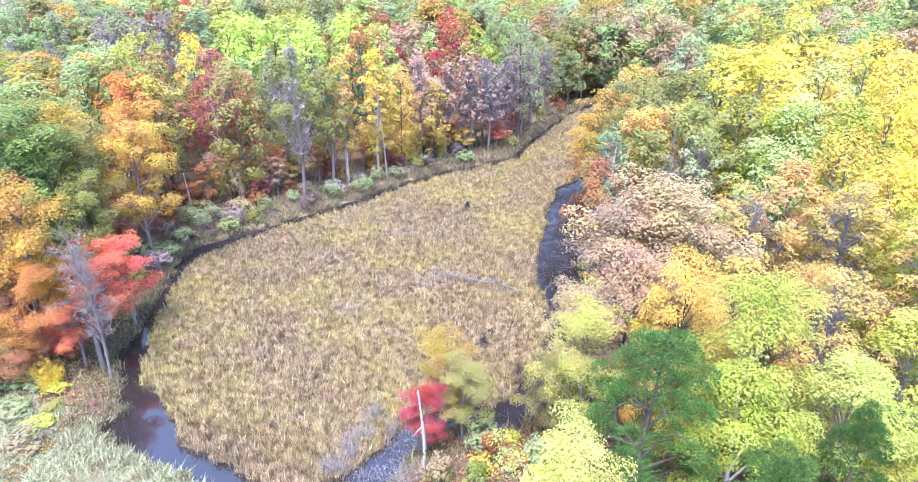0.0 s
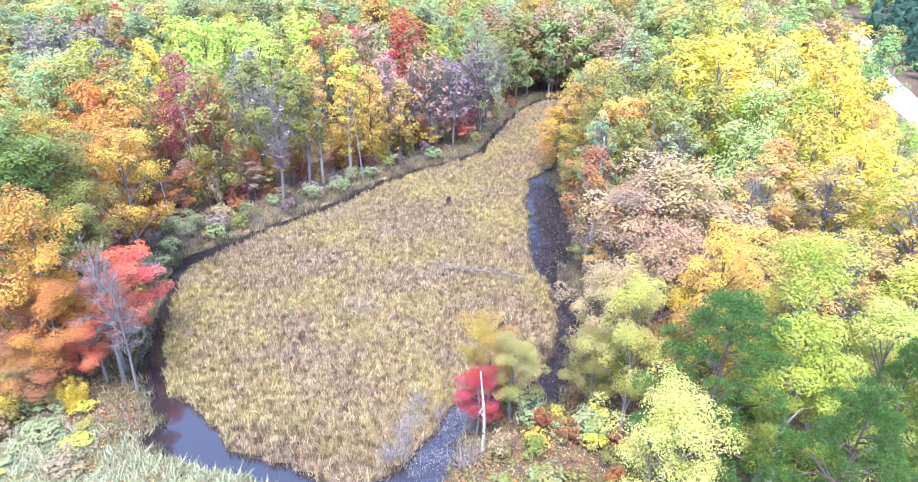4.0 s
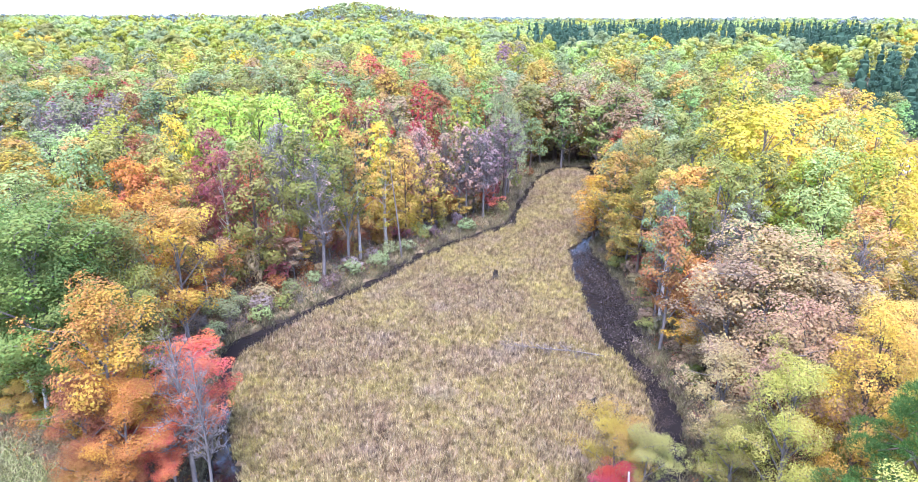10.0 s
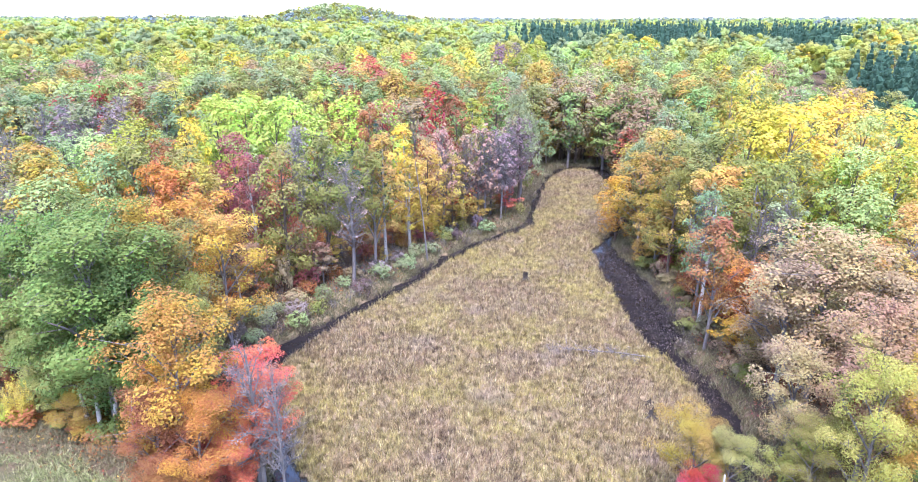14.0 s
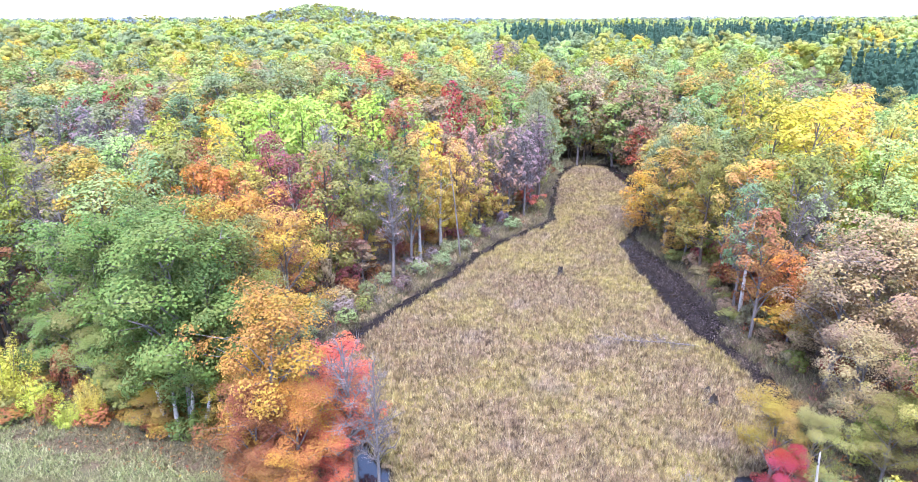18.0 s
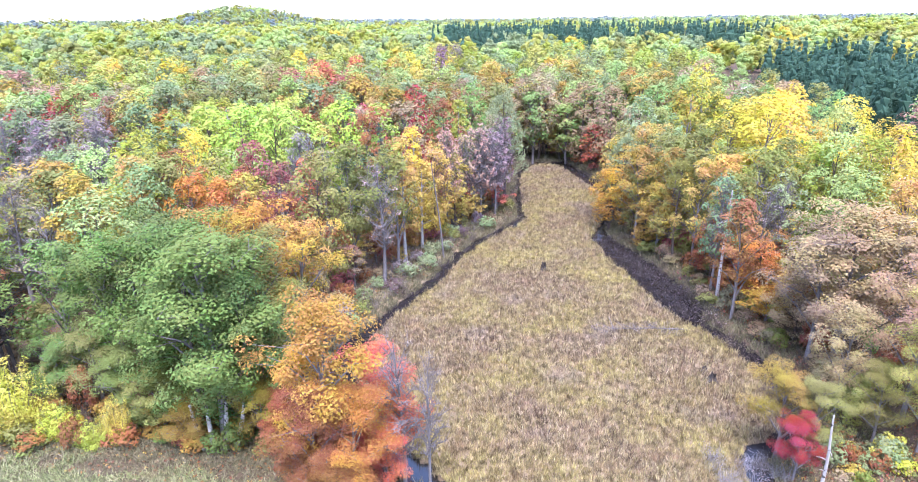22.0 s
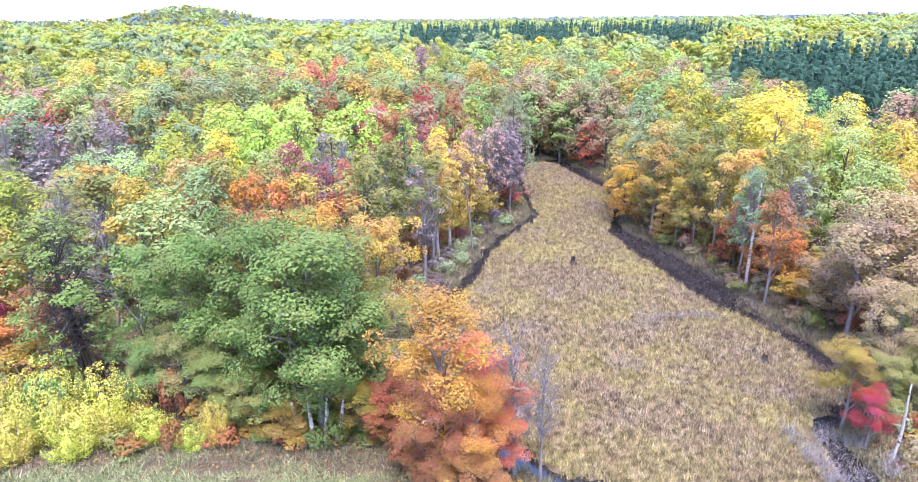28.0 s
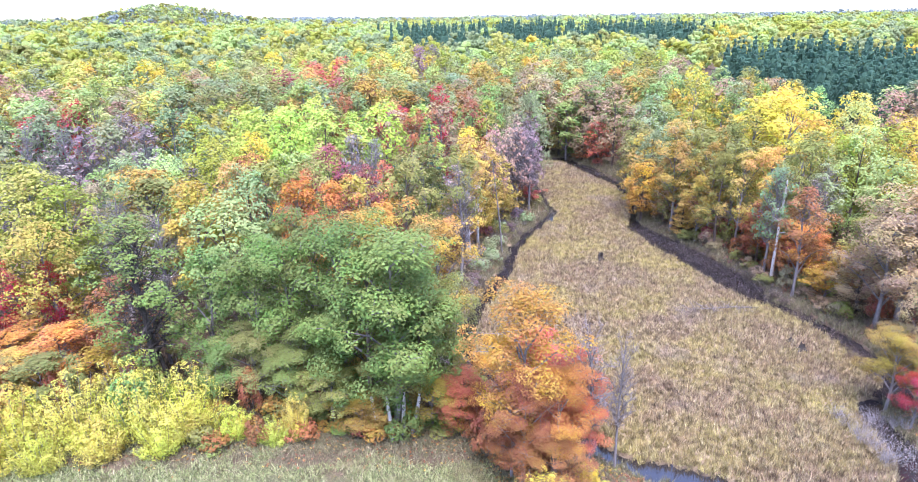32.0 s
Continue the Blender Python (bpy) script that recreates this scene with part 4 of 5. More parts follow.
# trees that stand out by the water and the clearing
SPECIAL = (
    (15.2, 79.6, 9.0, 3.0, "amber", "round", "orange-gold maple overhanging the marsh edge"),
    (18.2, 84.8, 12.0, 3.4, "bronze", "round", "bronze-brown oak at the marsh edge"),
    (22.0, 91.0, 12.0, 3.6, "olive", "round", "olive-brown oak at the marsh edge"),
    (25.2, 99.5, 11.5, 2.8, "olive", "round", "olive oak at the marsh edge"),
    (17.6, 75.0, 12.0, 2.8, "olive", "round", "olive-green oak at the pond edge"),
    (18.4, 68.2, 13.0, 2.8, "bronze", "open", "bronze-gold oak above the pond"),
    (18.6, 62.8, 13.0, 2.7, "gold", "open", "golden-brown oak above the pond"),
    (19.6, 57.6, 12.5, 2.6, "olive", "open", "olive and gold oak above the pond"),
    (20.2, 52.4, 6.6, 2.3, "orange", "round", "low orange-gold maple above the pond"),
    (22.3, 47.6, 9.0, 2.4, "olive", "open", "olive and grey half-bare oak above the stream"),
    (-22.0, 31.6, 12.8, 3.2, "ochre", "open", "golden maple beside the stream"),
    (-22.6, 29.6, 8.0, 2.3, "rust", "open", "deep orange maple sapling beside the stream"),
    (-18.9, 36.4, 7.4, 2.5, "coral", "open", "coral-red maple leaning over the stream"),
    (-18.1, 32.2, 7.8, 2.3, "coral", "open", "scarlet-orange maple over the stream"),
    (-21.2, 28.2, 4.6, 2.3, "rust", "round", "low rust-coloured maple at the clearing edge"),
    (-23.0, 30.6, 4.6, 1.8, "rust", "open", "low rust-brown maple at the clearing edge"),
    (-33.6, 39.6, 5.0, 2.3, "olive", "open", "low olive oak under the ash"),
    (-31.8, 37.6, 3.2, 1.9, "bronze", "open", "low bronze-brown oak under the ash"),
    (-26.6, 37.4, 4.2, 2.0, "bronze", "open", "bronze-brown sapling under the ash"),
    (-36.6, 41.0, 5.6, 2.4, "olive", "open", "olive young maple behind the willows"),
    (-24.6, 36.8, 4.8, 1.9, "rust", "round", "rust-red young maple by the stream"),
    (-20.4, 29.6, 8.0, 2.5, "orange", "open", "orange young maple beside the stream"),
    (-20.2, 30.9, 4.4, 1.5, "red", "round", "scarlet maple shoots beside the stream"),
    (-15.9, 29.9, 10.4, 1.3, "greytan", "bare", "thin grey leafless tree at the water's edge"),
    (-22.8, 33.0, 9.0, 2.1, "amber", "open", "amber maple sapling behind the stream"),
    (-18.4, 30.6, 5.4, 1.8, "coral", "open", "low coral-red maple shoots at the water"),
    (-39.0, 43.2, 6.5, 2.4, "olive", "open", "low olive oak behind the willow bushes"),
    (-35.4, 42.6, 7.0, 2.4, "ash", "open", "young green ash behind the clearing"),
    (-42.0, 43.6, 5.5, 2.4, "ash", "open", "green young maple behind the willow bushes"),
    (-33.2, 44.4, 8.0, 2.6, "olive", "open", "olive oak behind the ash"),
    (-30.6, 42.0, 7.0, 2.4, "bronze", "open", "bronze oak behind the ash"),
    (-49.5, 45.0, 5.5, 2.3, "ochre", "open", "ochre young maple behind the willow bushes"),
    (-54.0, 45.2, 5.0, 2.3, "olive", "open", "low olive oak behind the willows"),
    (-58.5, 46.0, 5.5, 2.3, "orange", "open", "orange young maple behind the willows"),
    (-29.4, 37.4, 15.0, 4.8, "ash", "open", "large green ash with clustered pale trunks"),
    (-30.8, 38.8, 13.4, 3.6, "ash", "round", "leafy green ash beside the clustered trunks"),
    (-27.4, 38.2, 12.2, 3.0, "ash", "round", "leafy green ash over the stream bank"),
    (-29.0, 39.8, 8.0, 3.4, "olive", "open", "low olive ash shoots round the trunks"),
    (-25.0, 35.8, 4.0, 1.6, "rust", "round", "rust-coloured young maple under the ash"),
    (-24.1, 46.4, 13.2, 3.0, "mustard", "open", "golden-topped oak behind the green ash"),
    (-27.1, 43.0, 13.2, 3.2, "olive", "open", "olive-green oak behind the ash"),
    (-46.2, 45.4, 14.6, 3.8, "ash", "sparse", "old dark-trunked tree with thin green foliage"),
    (18.0, 21.6, 13.4, 3.6, "pinegreen", "pine", "broad dark green pine with rounded crown"),
    (21.8, 17.2, 12.0, 2.7, "pinegreen", "pine", "deep green pine with upright tufts"),
    (25.6, 20.9, 11.6, 1.8, "pinegreen", "pine", "small dark green pine among birches"),
    (14.9, 17.6, 11.2, 2.4, "palelime", "open", "pale yellow birch with thin open crown"),
    (15.4, 27.6, 11.0, 2.3, "palelime", "open", "pale yellow-green aspen by the bank"),
    (13.8, 29.4, 6.4, 1.8, "olive", "open", "young olive-green birch by the bank"),
    (22.5, 24.5, 15.0, 3.4, "lime", "round", "tall yellow-green birch among the pines"),
    (-17.0, 64.3, 14.0, 2.7, "greytan", "bare", "grey half-bare tree on the stream bank"),
    (-17.4, 30.9, 10.8, 2.2, "greytan", "bare", "thin grey leafless tree at the water's edge"),
    (26.6, 116.0, 8.8, 3.0, "coral", "round", "coral-red maple at the far water"),
    (16.4, 71.0, 7.6, 1.6, "gold", "spruce", "small golden larch on the bank"),
    (6.9, 27.7, 4.6, 1.5, "crimson", "open", "crimson maple sapling beside the birch snag"),
    (7.5, 30.3, 6.8, 2.0, "bronze", "open", "golden-brown sapling on the bank"),
    (8.9, 29.0, 6.0, 1.7, "olive", "open", "olive-green sapling beside the snag"),
)
FAR_END = (
    # both plum crowns stand in for a flat, roof-like grey-purple patch
    (8.5, 206.0, 19.0, 3.6, "plum", "round"), (13.5, 209.0, 19.0, 3.6, "plum", "round"),
    (16.5, 131.0, 14.0, 3.4, "tan", "round"), (21.0, 133.0, 15.0, 3.4, "pink", "round"), (12.0, 129.0, 13.0, 3.4, "ochre", "round"),
    (26.5, 131.5, 14.0, 3.4, "pink", "round"), (9.0, 124.5, 12.5, 2.8, "olive", "round"), (5.6, 113.0, 13.5, 3.0, "greygreen", "pine"),
    (3.2, 102.5, 13.0, 2.8, "tan", "round"), (28.5, 121.5, 14.0, 3.6, "pink", "round"), (29.0, 106.0, 13.0, 3.0, "tan", "round"),
    (1.4, 93.0, 12.0, 2.6, "plum", "bare"), (-2.6, 87.0, 11.5, 2.4, "plum", "bare"), (4.4, 98.0, 12.5, 2.4, "plum", "bare"), (2.4, 93.6, 13.5, 2.4, "plum", "sparse"), (5.2, 103.6, 13.0, 2.6, "plum", "sparse"), (-0.6, 91.0, 13.0, 2.2, "plum", "bare"), (7.0, 111.0, 12.5, 2.6, "plum", "bare"),
)
for x, y, h, r, colour, kind in FAR_END:
    tree(rng, x, y, h, r, colour, kind)
    taken.append((x, y, 3.6))
for x, y, h, r, colour, kind, label in SPECIAL:
    tree(rng, x, y, h, r, colour, kind, label, bark=BARK_DARK if label.startswith("old dark") else None, group="trees by the water")
    taken.append((x, y, 3.2))

# the rest of the near woods, between those
MIX = ("green", "spring", "olive", "olive", "lime", "gold", "tan", "greygreen", "greygreen", "spring", "rust", "peach")
WARM = ("gold", "rust", "tan", "olive", "maroon", "orange", "gold")
OAKS = ("olive", "tan", "bronze", "olive", "greygreen", "gold", "spring", "olive", "rust", "lime")
BRIGHT = ("yellow", "yellow", "mustard", "lime", "gold", "peach", "olive", "lime", "green", "peach", "spring")
spots = np.array([(x, y) for x, y, *_ in WOODS])
tones = [c for *_, c, _k in WOODS]
fill = np.random.RandomState(33)
fy = 24 + 116 * fill.rand(9000) ** 0.8
fx = fill.uniform(0, 1, 9000) * (112 + 0.97 * fy) - 70 - 0.35 * fy
road_x = np.interp(fy, [p[1] for p in ROAD], [p[0] for p in ROAD])
ok = ~((fx > 54 + 0.2 * fy) & (fy < 97)) & (signed(fx, fy, BANK_EDGE) > 1.6) & (meadow(fx, fy) < 0.2) & ~((fy < 37) & (fx > -26) & (fx < 14.5))
ok &= ~((fx < -32) & (fy < 45))
ok &= ~((fx > -32) & (fx < 2) & (fy > 48) & (fy < 86) & (signed(fx, fy, BANK_EDGE) < np.where(fy < 68, 7.0, 3.4)))
ok &= ~((np.abs(fx - road_x) < 7) & (fy > 60)) & ~((fx > 12.7 + 0.53 * (fy + 1.5)) & (fy > 50))
made = 0
for x, y in zip(fx[ok], fy[ok]):
    gap = 4.5 if y < 110 else 5.2
    if any((x - a) ** 2 + (y - b) ** 2 < gap * gap for a, b, c in taken):
        continue
    near = int(np.argmin((spots[:, 0] - x) ** 2 + (spots[:, 1] - y) ** 2))
    bank_side = x > 12 and 46 < y < 112 and x < 27 + 0.12 * y
    mix = OAKS if bank_side else BRIGHT if x > 18 and y < 105 else WARM if -30 < x < 4 and 56 < y < 95 else MIX
    colour = tones[near] if fill.rand() < (0.3 if bank_side else 0.6) and not (bank_side and tones[near] == "yellow") else mix[fill.randint(len(mix))]
    kind = "round" if fill.rand() < 0.5 else "open"
    if colour in ("greytan", "plum"):
        kind = "bare" if fill.rand() < 0.6 else "sparse"
    elif colour in ("lime", "yellow") and fill.rand() < 0.5:
        kind = "aspen"
    tree(fill, x, y, young(x, y, fill.uniform(8.5, 12.0) if y < 100 else fill.uniform(11, 15.5)), fill.uniform(2.3, 3.3), colour, kind)
    taken.append((x, y, gap))
    made += 1
    if made > 350:
        break

# ---- far woods, too many to count ----
far = np.random.RandomState(44)
heaps = {}
# leaf colours by distance; paler and bluer outward, partly to stand in for haze
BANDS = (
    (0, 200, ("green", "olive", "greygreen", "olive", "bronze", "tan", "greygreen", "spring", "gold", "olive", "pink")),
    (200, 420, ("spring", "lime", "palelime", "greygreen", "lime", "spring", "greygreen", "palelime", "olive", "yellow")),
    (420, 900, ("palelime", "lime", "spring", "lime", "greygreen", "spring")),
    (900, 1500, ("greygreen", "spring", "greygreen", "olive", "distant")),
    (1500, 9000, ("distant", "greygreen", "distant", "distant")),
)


def far_spot(r, a, spacing, size):
    x, y = -8 + r * math.sin(a), r * math.cos(a)
    if r < 260 and -17 < x - np.interp(y, [p[1] for p in ROAD], [p[0] for p in ROAD]) < 8:
        return
    stand = 0.12 < a < 0.56 and 340 + 40 * math.sin(a * 34) < r < 560 + 60 * math.sin(a * 21) and waves(x, y, 120, 61) > -0.7
    wall = a > 0.575 and 150 < r < 260
    if r < 255 and not wall and not stand:
        mix = BANDS[0][2] if r < 185 else BANDS[1][2]
        group_tone = int((waves(x, y, 34, 71) + 1) * 0.5 * len(mix)) % len(mix)
        colour = mix[group_tone] if far.rand() < 0.6 else mix[far.randint(len(mix))]
        tree(far, x, y, far.uniform(12.5, 17.5), far.uniform(3.2, 4.8), colour, "round" if far.rand() < 0.75 else "open", lod=3 if r < 180 else 4, group="farther woodland trees")
        return
    if stand or wall:
        for j in range(2):
            heaps.setdefault("pine", []).append((x + far.uniform(-1.3, 1.3) * spacing, y + far.uniform(-1.3, 1.3) * spacing * (1.0 if wall else 3.0), min(5.2, 0.78 * size) * far.uniform(0.65, 1.3), True, r))
        return
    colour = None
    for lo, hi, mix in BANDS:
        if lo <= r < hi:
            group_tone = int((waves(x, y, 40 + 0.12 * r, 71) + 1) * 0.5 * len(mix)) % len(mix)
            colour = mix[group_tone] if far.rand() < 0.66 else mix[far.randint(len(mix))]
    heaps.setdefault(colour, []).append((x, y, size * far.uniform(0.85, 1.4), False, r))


r = 128.0
while r < 2700:
    wide_step, deep_step = 5.8 * (r / 128) ** 0.40, 5.4 * (r / 128) ** 1.30
    steps = int(r * 1.52 / wide_step)
    for j in range(steps):
        a = -0.67 + 1.55 * (j + far.rand()) / steps
        far_spot(r + far.uniform(-0.5, 0.5) * deep_step, a, wide_step, wide_step * 0.78)
    r += deep_step
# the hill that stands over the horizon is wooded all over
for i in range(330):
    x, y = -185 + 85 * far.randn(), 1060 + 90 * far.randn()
    # some hill crowns get the haze-tinted distant colour
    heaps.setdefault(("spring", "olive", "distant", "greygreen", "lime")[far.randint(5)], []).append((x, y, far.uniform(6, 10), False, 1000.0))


def ball(level):
    """The corners and faces of a small many-sided ball, to be roughened into lumps of foliage."""
    bm = bmesh.new()
    bmesh.ops.create_icosphere(bm, subdivisions=level, radius=1.0)
    bm.verts.index_update()
    out = np.array([v.co[:] for v in bm.verts]), np.array([[v.index for v in f.verts] for f in bm.faces])
    bm.free()
    return out


BALLS = {1: ball(1)}


def lumps(rng, centres, radii, level, flat, rough):
    """Uneven lumps of foliage."""
    bv, bf = BALLS[level]
    n, nv = len(centres), len(bv)
    v = bv[None] * (radii[:, None, None] * rng.uniform(1 - rough, 1 + rough, (n, nv, 1))) * np.array([1, 1, flat]) + centres[:, None]
    f = bf[None] + (np.arange(n) * nv)[:, None, None]
    return v.reshape(-1, 3), f.reshape(-1, 3)


def far_conifer(size, dist):
    """A spire of short drooping tiers of needles on a thin stem."""
    tall, tiers = far.uniform(11.5, 15.5) + 1.0 * size, 9
    t = (np.arange(tiers * 3) // 3 + 0.5 * far.rand(tiers * 3)) / tiers
    ang = far.rand(tiers * 3) * 6.283
    wide = size * 0.62 * (1.02 - t) ** 0.8
    tips = np.stack([np.cos(ang) * wide, np.sin(ang) * wide, tall * (0.22 + 0.78 * t)], 1)
    lobes = size * (0.1 + 0.34 * (1 - t))
    core = np.stack([0 * t[::3], 0 * t[::3], tall * (0.22 + 0.76 * t[::3])], 1)
    lv, lf = lumps(far, core, size * (0.06 + 0.4 * (1 - t[::3])), 1, 1.4, 0.5)
    v, f = leaves(far, tips, lobes, 380 if dist < 300 else 130, 0.3 if dist < 300 else 0.55, 0.6, 0.3, np.array([0, 0, tall * 0.5]), 0.32, 0.6, 0.8)
    return np.concatenate([lv, v]), np.concatenate([lf, f + len(lv)])


def far_crown(size, dist):
    """A broad crown of rounded billows with leaf sprays over them."""
    tall = far.uniform(12, 18)
    n_tip = 26 if dist < 520 else 16 if dist < 1000 else 9
    deep = 0.6 * tall
    t = np.append(0.0, far.rand(n_tip - 1) ** 0.75)
    ang = np.arange(n_tip) * 2.39996 + far.rand(n_tip)
    wide = size * 0.84 * np.sqrt(np.clip(1 - t * t, 0, 1)) * far.uniform(0.6, 1.0, n_tip)
    wide[0] = 0
    tips = np.stack([np.cos(ang) * wide, np.sin(ang) * wide, tall - deep + deep * 0.85 * t], 1)
    lobes = size * far.uniform(0.16, 0.28, n_tip)
    lobes[0] = size * 0.5
    lv, lf = lumps(far, tips, lobes * 0.66, 1, 0.85, 0.4)
    sprays, leaf = (420, 0.27) if dist < 340 else (260, 0.36) if dist < 500 else (110, 0.6) if dist < 1000 else (36, 1.1)
    v, f = leaves(far, tips, lobes * 1.1, sprays, leaf, 0.85, 0.5, np.array([0, 0, tall * 0.5]), 0.6, 0.24, 1.4)
    return np.concatenate([lv, v]), np.concatenate([lf, f + len(lv)])


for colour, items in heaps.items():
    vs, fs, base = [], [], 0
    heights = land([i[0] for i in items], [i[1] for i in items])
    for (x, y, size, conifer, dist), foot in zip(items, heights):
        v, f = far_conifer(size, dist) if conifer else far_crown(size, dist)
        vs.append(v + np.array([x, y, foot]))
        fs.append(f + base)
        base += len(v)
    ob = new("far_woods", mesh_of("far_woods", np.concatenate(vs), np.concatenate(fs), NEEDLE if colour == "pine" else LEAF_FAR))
    # colour carries the painted haze; all but pine lifted 12% over near crowns
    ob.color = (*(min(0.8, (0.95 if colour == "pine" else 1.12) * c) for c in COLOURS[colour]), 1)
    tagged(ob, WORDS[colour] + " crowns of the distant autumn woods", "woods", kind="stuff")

# ---- bushes along the clearing and the banks ----
bush = np.random.RandomState(55)
ROW = ((-62.0, 42.4, 5.6, 3.0), (-58.2, 41.8, 5.8, 3.0), (-54.6, 41.2, 5.4, 2.9), (-50.8, 41.2, 6.2, 3.0), (-47.0, 41.0, 7.2, 3.1), (-43.6, 40.4, 6.2, 2.9),
       (-40.6, 39.4, 3.0, 1.6), (-36.4, 38.4, 4.2, 1.3), (-56.0, 39.0, 3.6, 2.2), (-49.0, 39.0, 3.6, 2.2), (-45.2, 38.8, 3.8, 2.1), (-52.6, 38.8, 3.4, 2.0), (-38.0, 38.0, 2.2, 1.4))
for x, y, h, r in ROW:
    tree(bush, x, y, h, r, "willow", "willow", "pale yellow-green willow bush edging the clearing", lod=0 if h > 4 else 1, group="willow bushes")
UNDER = ("rust", "olive", "tan", "maroon", "gold", "green", "olive", "rust")
placed = []
for i in range(4000):
    side = bush.rand()
    if side < 0.62:
        x, y = bush.uniform(-30, 34), bush.uniform(26, 132)
    else:
        x, y = bush.uniform(-68, -22), bush.uniform(40, 62)
    placed.append((x, y))
px, py = np.array(placed).T
edge = signed(px, py, BANK_EDGE)
fits = ((edge > 0.9) & (edge < 9) | ((px < -28) & (py > 41) & (py < 48))) & (meadow(px, py) < 0.35)
low, seen_at = 0, []
for i in range(400):
    y = bush.uniform(44, 84)
    x = np.interp(y, [44, 48, 54, 62, 74, 84], [-21.5, -22.6, -20.2, -15.2, -8.4, -0.5]) - bush.uniform(0.6, 7.0)
    if any((x - a) ** 2 + (y - b) ** 2 < 1.7 for a, b in seen_at) or float(signed(x, y, BANK_EDGE)) < 0.7:
        continue
    seen_at.append((x, y))
    d = float(signed(x, y, BANK_EDGE))
    colour = ("greygreen", "dusk", "greygreen", "olive", "greytan", "greygreen")[bush.randint(6)] if d < 4 else ("rust", "maroon", "tan", "rust", "gold", "rust")[bush.randint(6)]
    tree(bush, x, y, bush.uniform(0.8, 1.7) + 0.12 * d, bush.uniform(0.9, 1.4), colour, "brush" if len(seen_at) % 2 else "shrub", "low " + WORDS[colour] + " thicket along the stream bank", lod=2, group="bank thickets")
    if len(seen_at) > 85:
        break
for x, y, d in zip(px[fits], py[fits], edge[fits]):
    if any((x - a) ** 2 + (y - b) ** 2 < 2.9 for a, b in seen_at):
        continue
    seen_at.append((x, y))
    if d < 3 and x < 0 and y < 62:
        colour, h = ("greygreen", "greygreen", "dusk", "olive", "tan")[bush.randint(5)], bush.uniform(0.9, 2.2)
    else:
        colour, h = UNDER[bush.randint(len(UNDER))], bush.uniform(1.2, 2.2) + 0.28 * min(d, 8)
    tree(bush, x, y, h, bush.uniform(0.9, 1.5) * (0.8 + 0.06 * h), colour, "shrub", lod=1 if y < 46 else 2 if y < 75 else 3)
    low += 1
    if low > 95:
        break
tree(bush, -18.9, 27.9, 2.6, 1.3, "yellow", "willow", "low bright yellow bush at the water's edge", lod=0)
tree(bush, -22.8, 25.6, 4.6, 2.2, "yellow", "willow", "bright yellow bush at the edge of the clearing", lod=0)
for i in range(48):
    x = bush.uniform(-46, -24)
    y = 37.6 + 0.17 * (-30 - x) + bush.uniform(-1.6, 2.6)
    if float(signed(x, y, BANK_EDGE)) > 1.0:
        colour = ("bronze", "olive", "ash", "olive", "rust", "bronze")[bush.randint(6)]
        tree(bush, x, y, bush.uniform(0.4, 2.2), bush.uniform(0.7, 1.3), colour, "shrub", "low " + WORDS[colour] + " growth at the clearing edge", lod=2, group="clearing growth")
tree(bush, -8.9, 80.2, 4.2, 2.2, "yellow", "willow", "bright golden bush on the stream bank", lod=2)
tree(bush, -12.4, 77.0, 3.4, 2.0, "gold", "willow", "golden bush on the stream bank", lod=2)
tree(bush, -24.5, 55.0, 2.2, 2.2, "greygreen", "shrub", "low grey-green thicket on the bank", lod=0)

# saplings under the taller trees of the stream banks
sap = 0
for i in range(900):
    x, y = bush.uniform(-38, 26), bush.uniform(44, 92)
    d = float(signed(x, y, BANK_EDGE))
    if not 2.6 < d < 11 or any((x - a) ** 2 + (y - b) ** 2 < 2.2 for a, b in seen_at):
        continue
    seen_at.append((x, y))
    colour = ("rust", "gold", "coral", "maroon", "mustard", "orange", "tan", "bronze", "rust", "pink")[bush.randint(10)]
    tree(bush, x, y, bush.uniform(2.6, 5.5), bush.uniform(1.2, 2.0), colour, "open", WORDS[colour] + " sapling under the bank trees", lod=3, group="bank saplings")
    sap += 1
    if sap > 75:
        break

# leafless dark brush standing in the pond, and grey brush round the pool
for i in range(105):
    y = bush.uniform(51.5, 76)
    x = np.interp(y, [50, 54, 60, 70, 77], [13.0, 13.6, 13.9, 13.6, 12.9]) + bush.uniform(-1.5, 1.7)
    tree(bush, x, y, bush.uniform(0.8, 2.0), bush.uniform(0.8, 1.6), "dusk", "brush", "dark purplish leafless brush in the pond", bark=BARK_DARK, group="pond brush")
for i in range(30):
    x, y = bush.uniform(1.8, 6.8), bush.uniform(22.6, 31.0)
    tree(bush, x, y, bush.uniform(1.0, 1.8), bush.uniform(0.9, 1.5), "greytan", "brush", "pale grey leafless brush over the pool", bark=BARK_ASHEN, group="pool brush")
for i in range(16):
    y = bush.uniform(47, 58)
    x = np.interp(y, [47, 51, 54, 58], [-23.6, -23.4, -21.6, -18.9]) + bush.uniform(-1.6, 0.3)
    tree(bush, x, y, bush.uniform(1.0, 1.7), bush.uniform(0.9, 1.5), "dusk", "brush", "grey-purple leafless brush on the stream bank", bark=BARK_BROWN, group="bank brush")


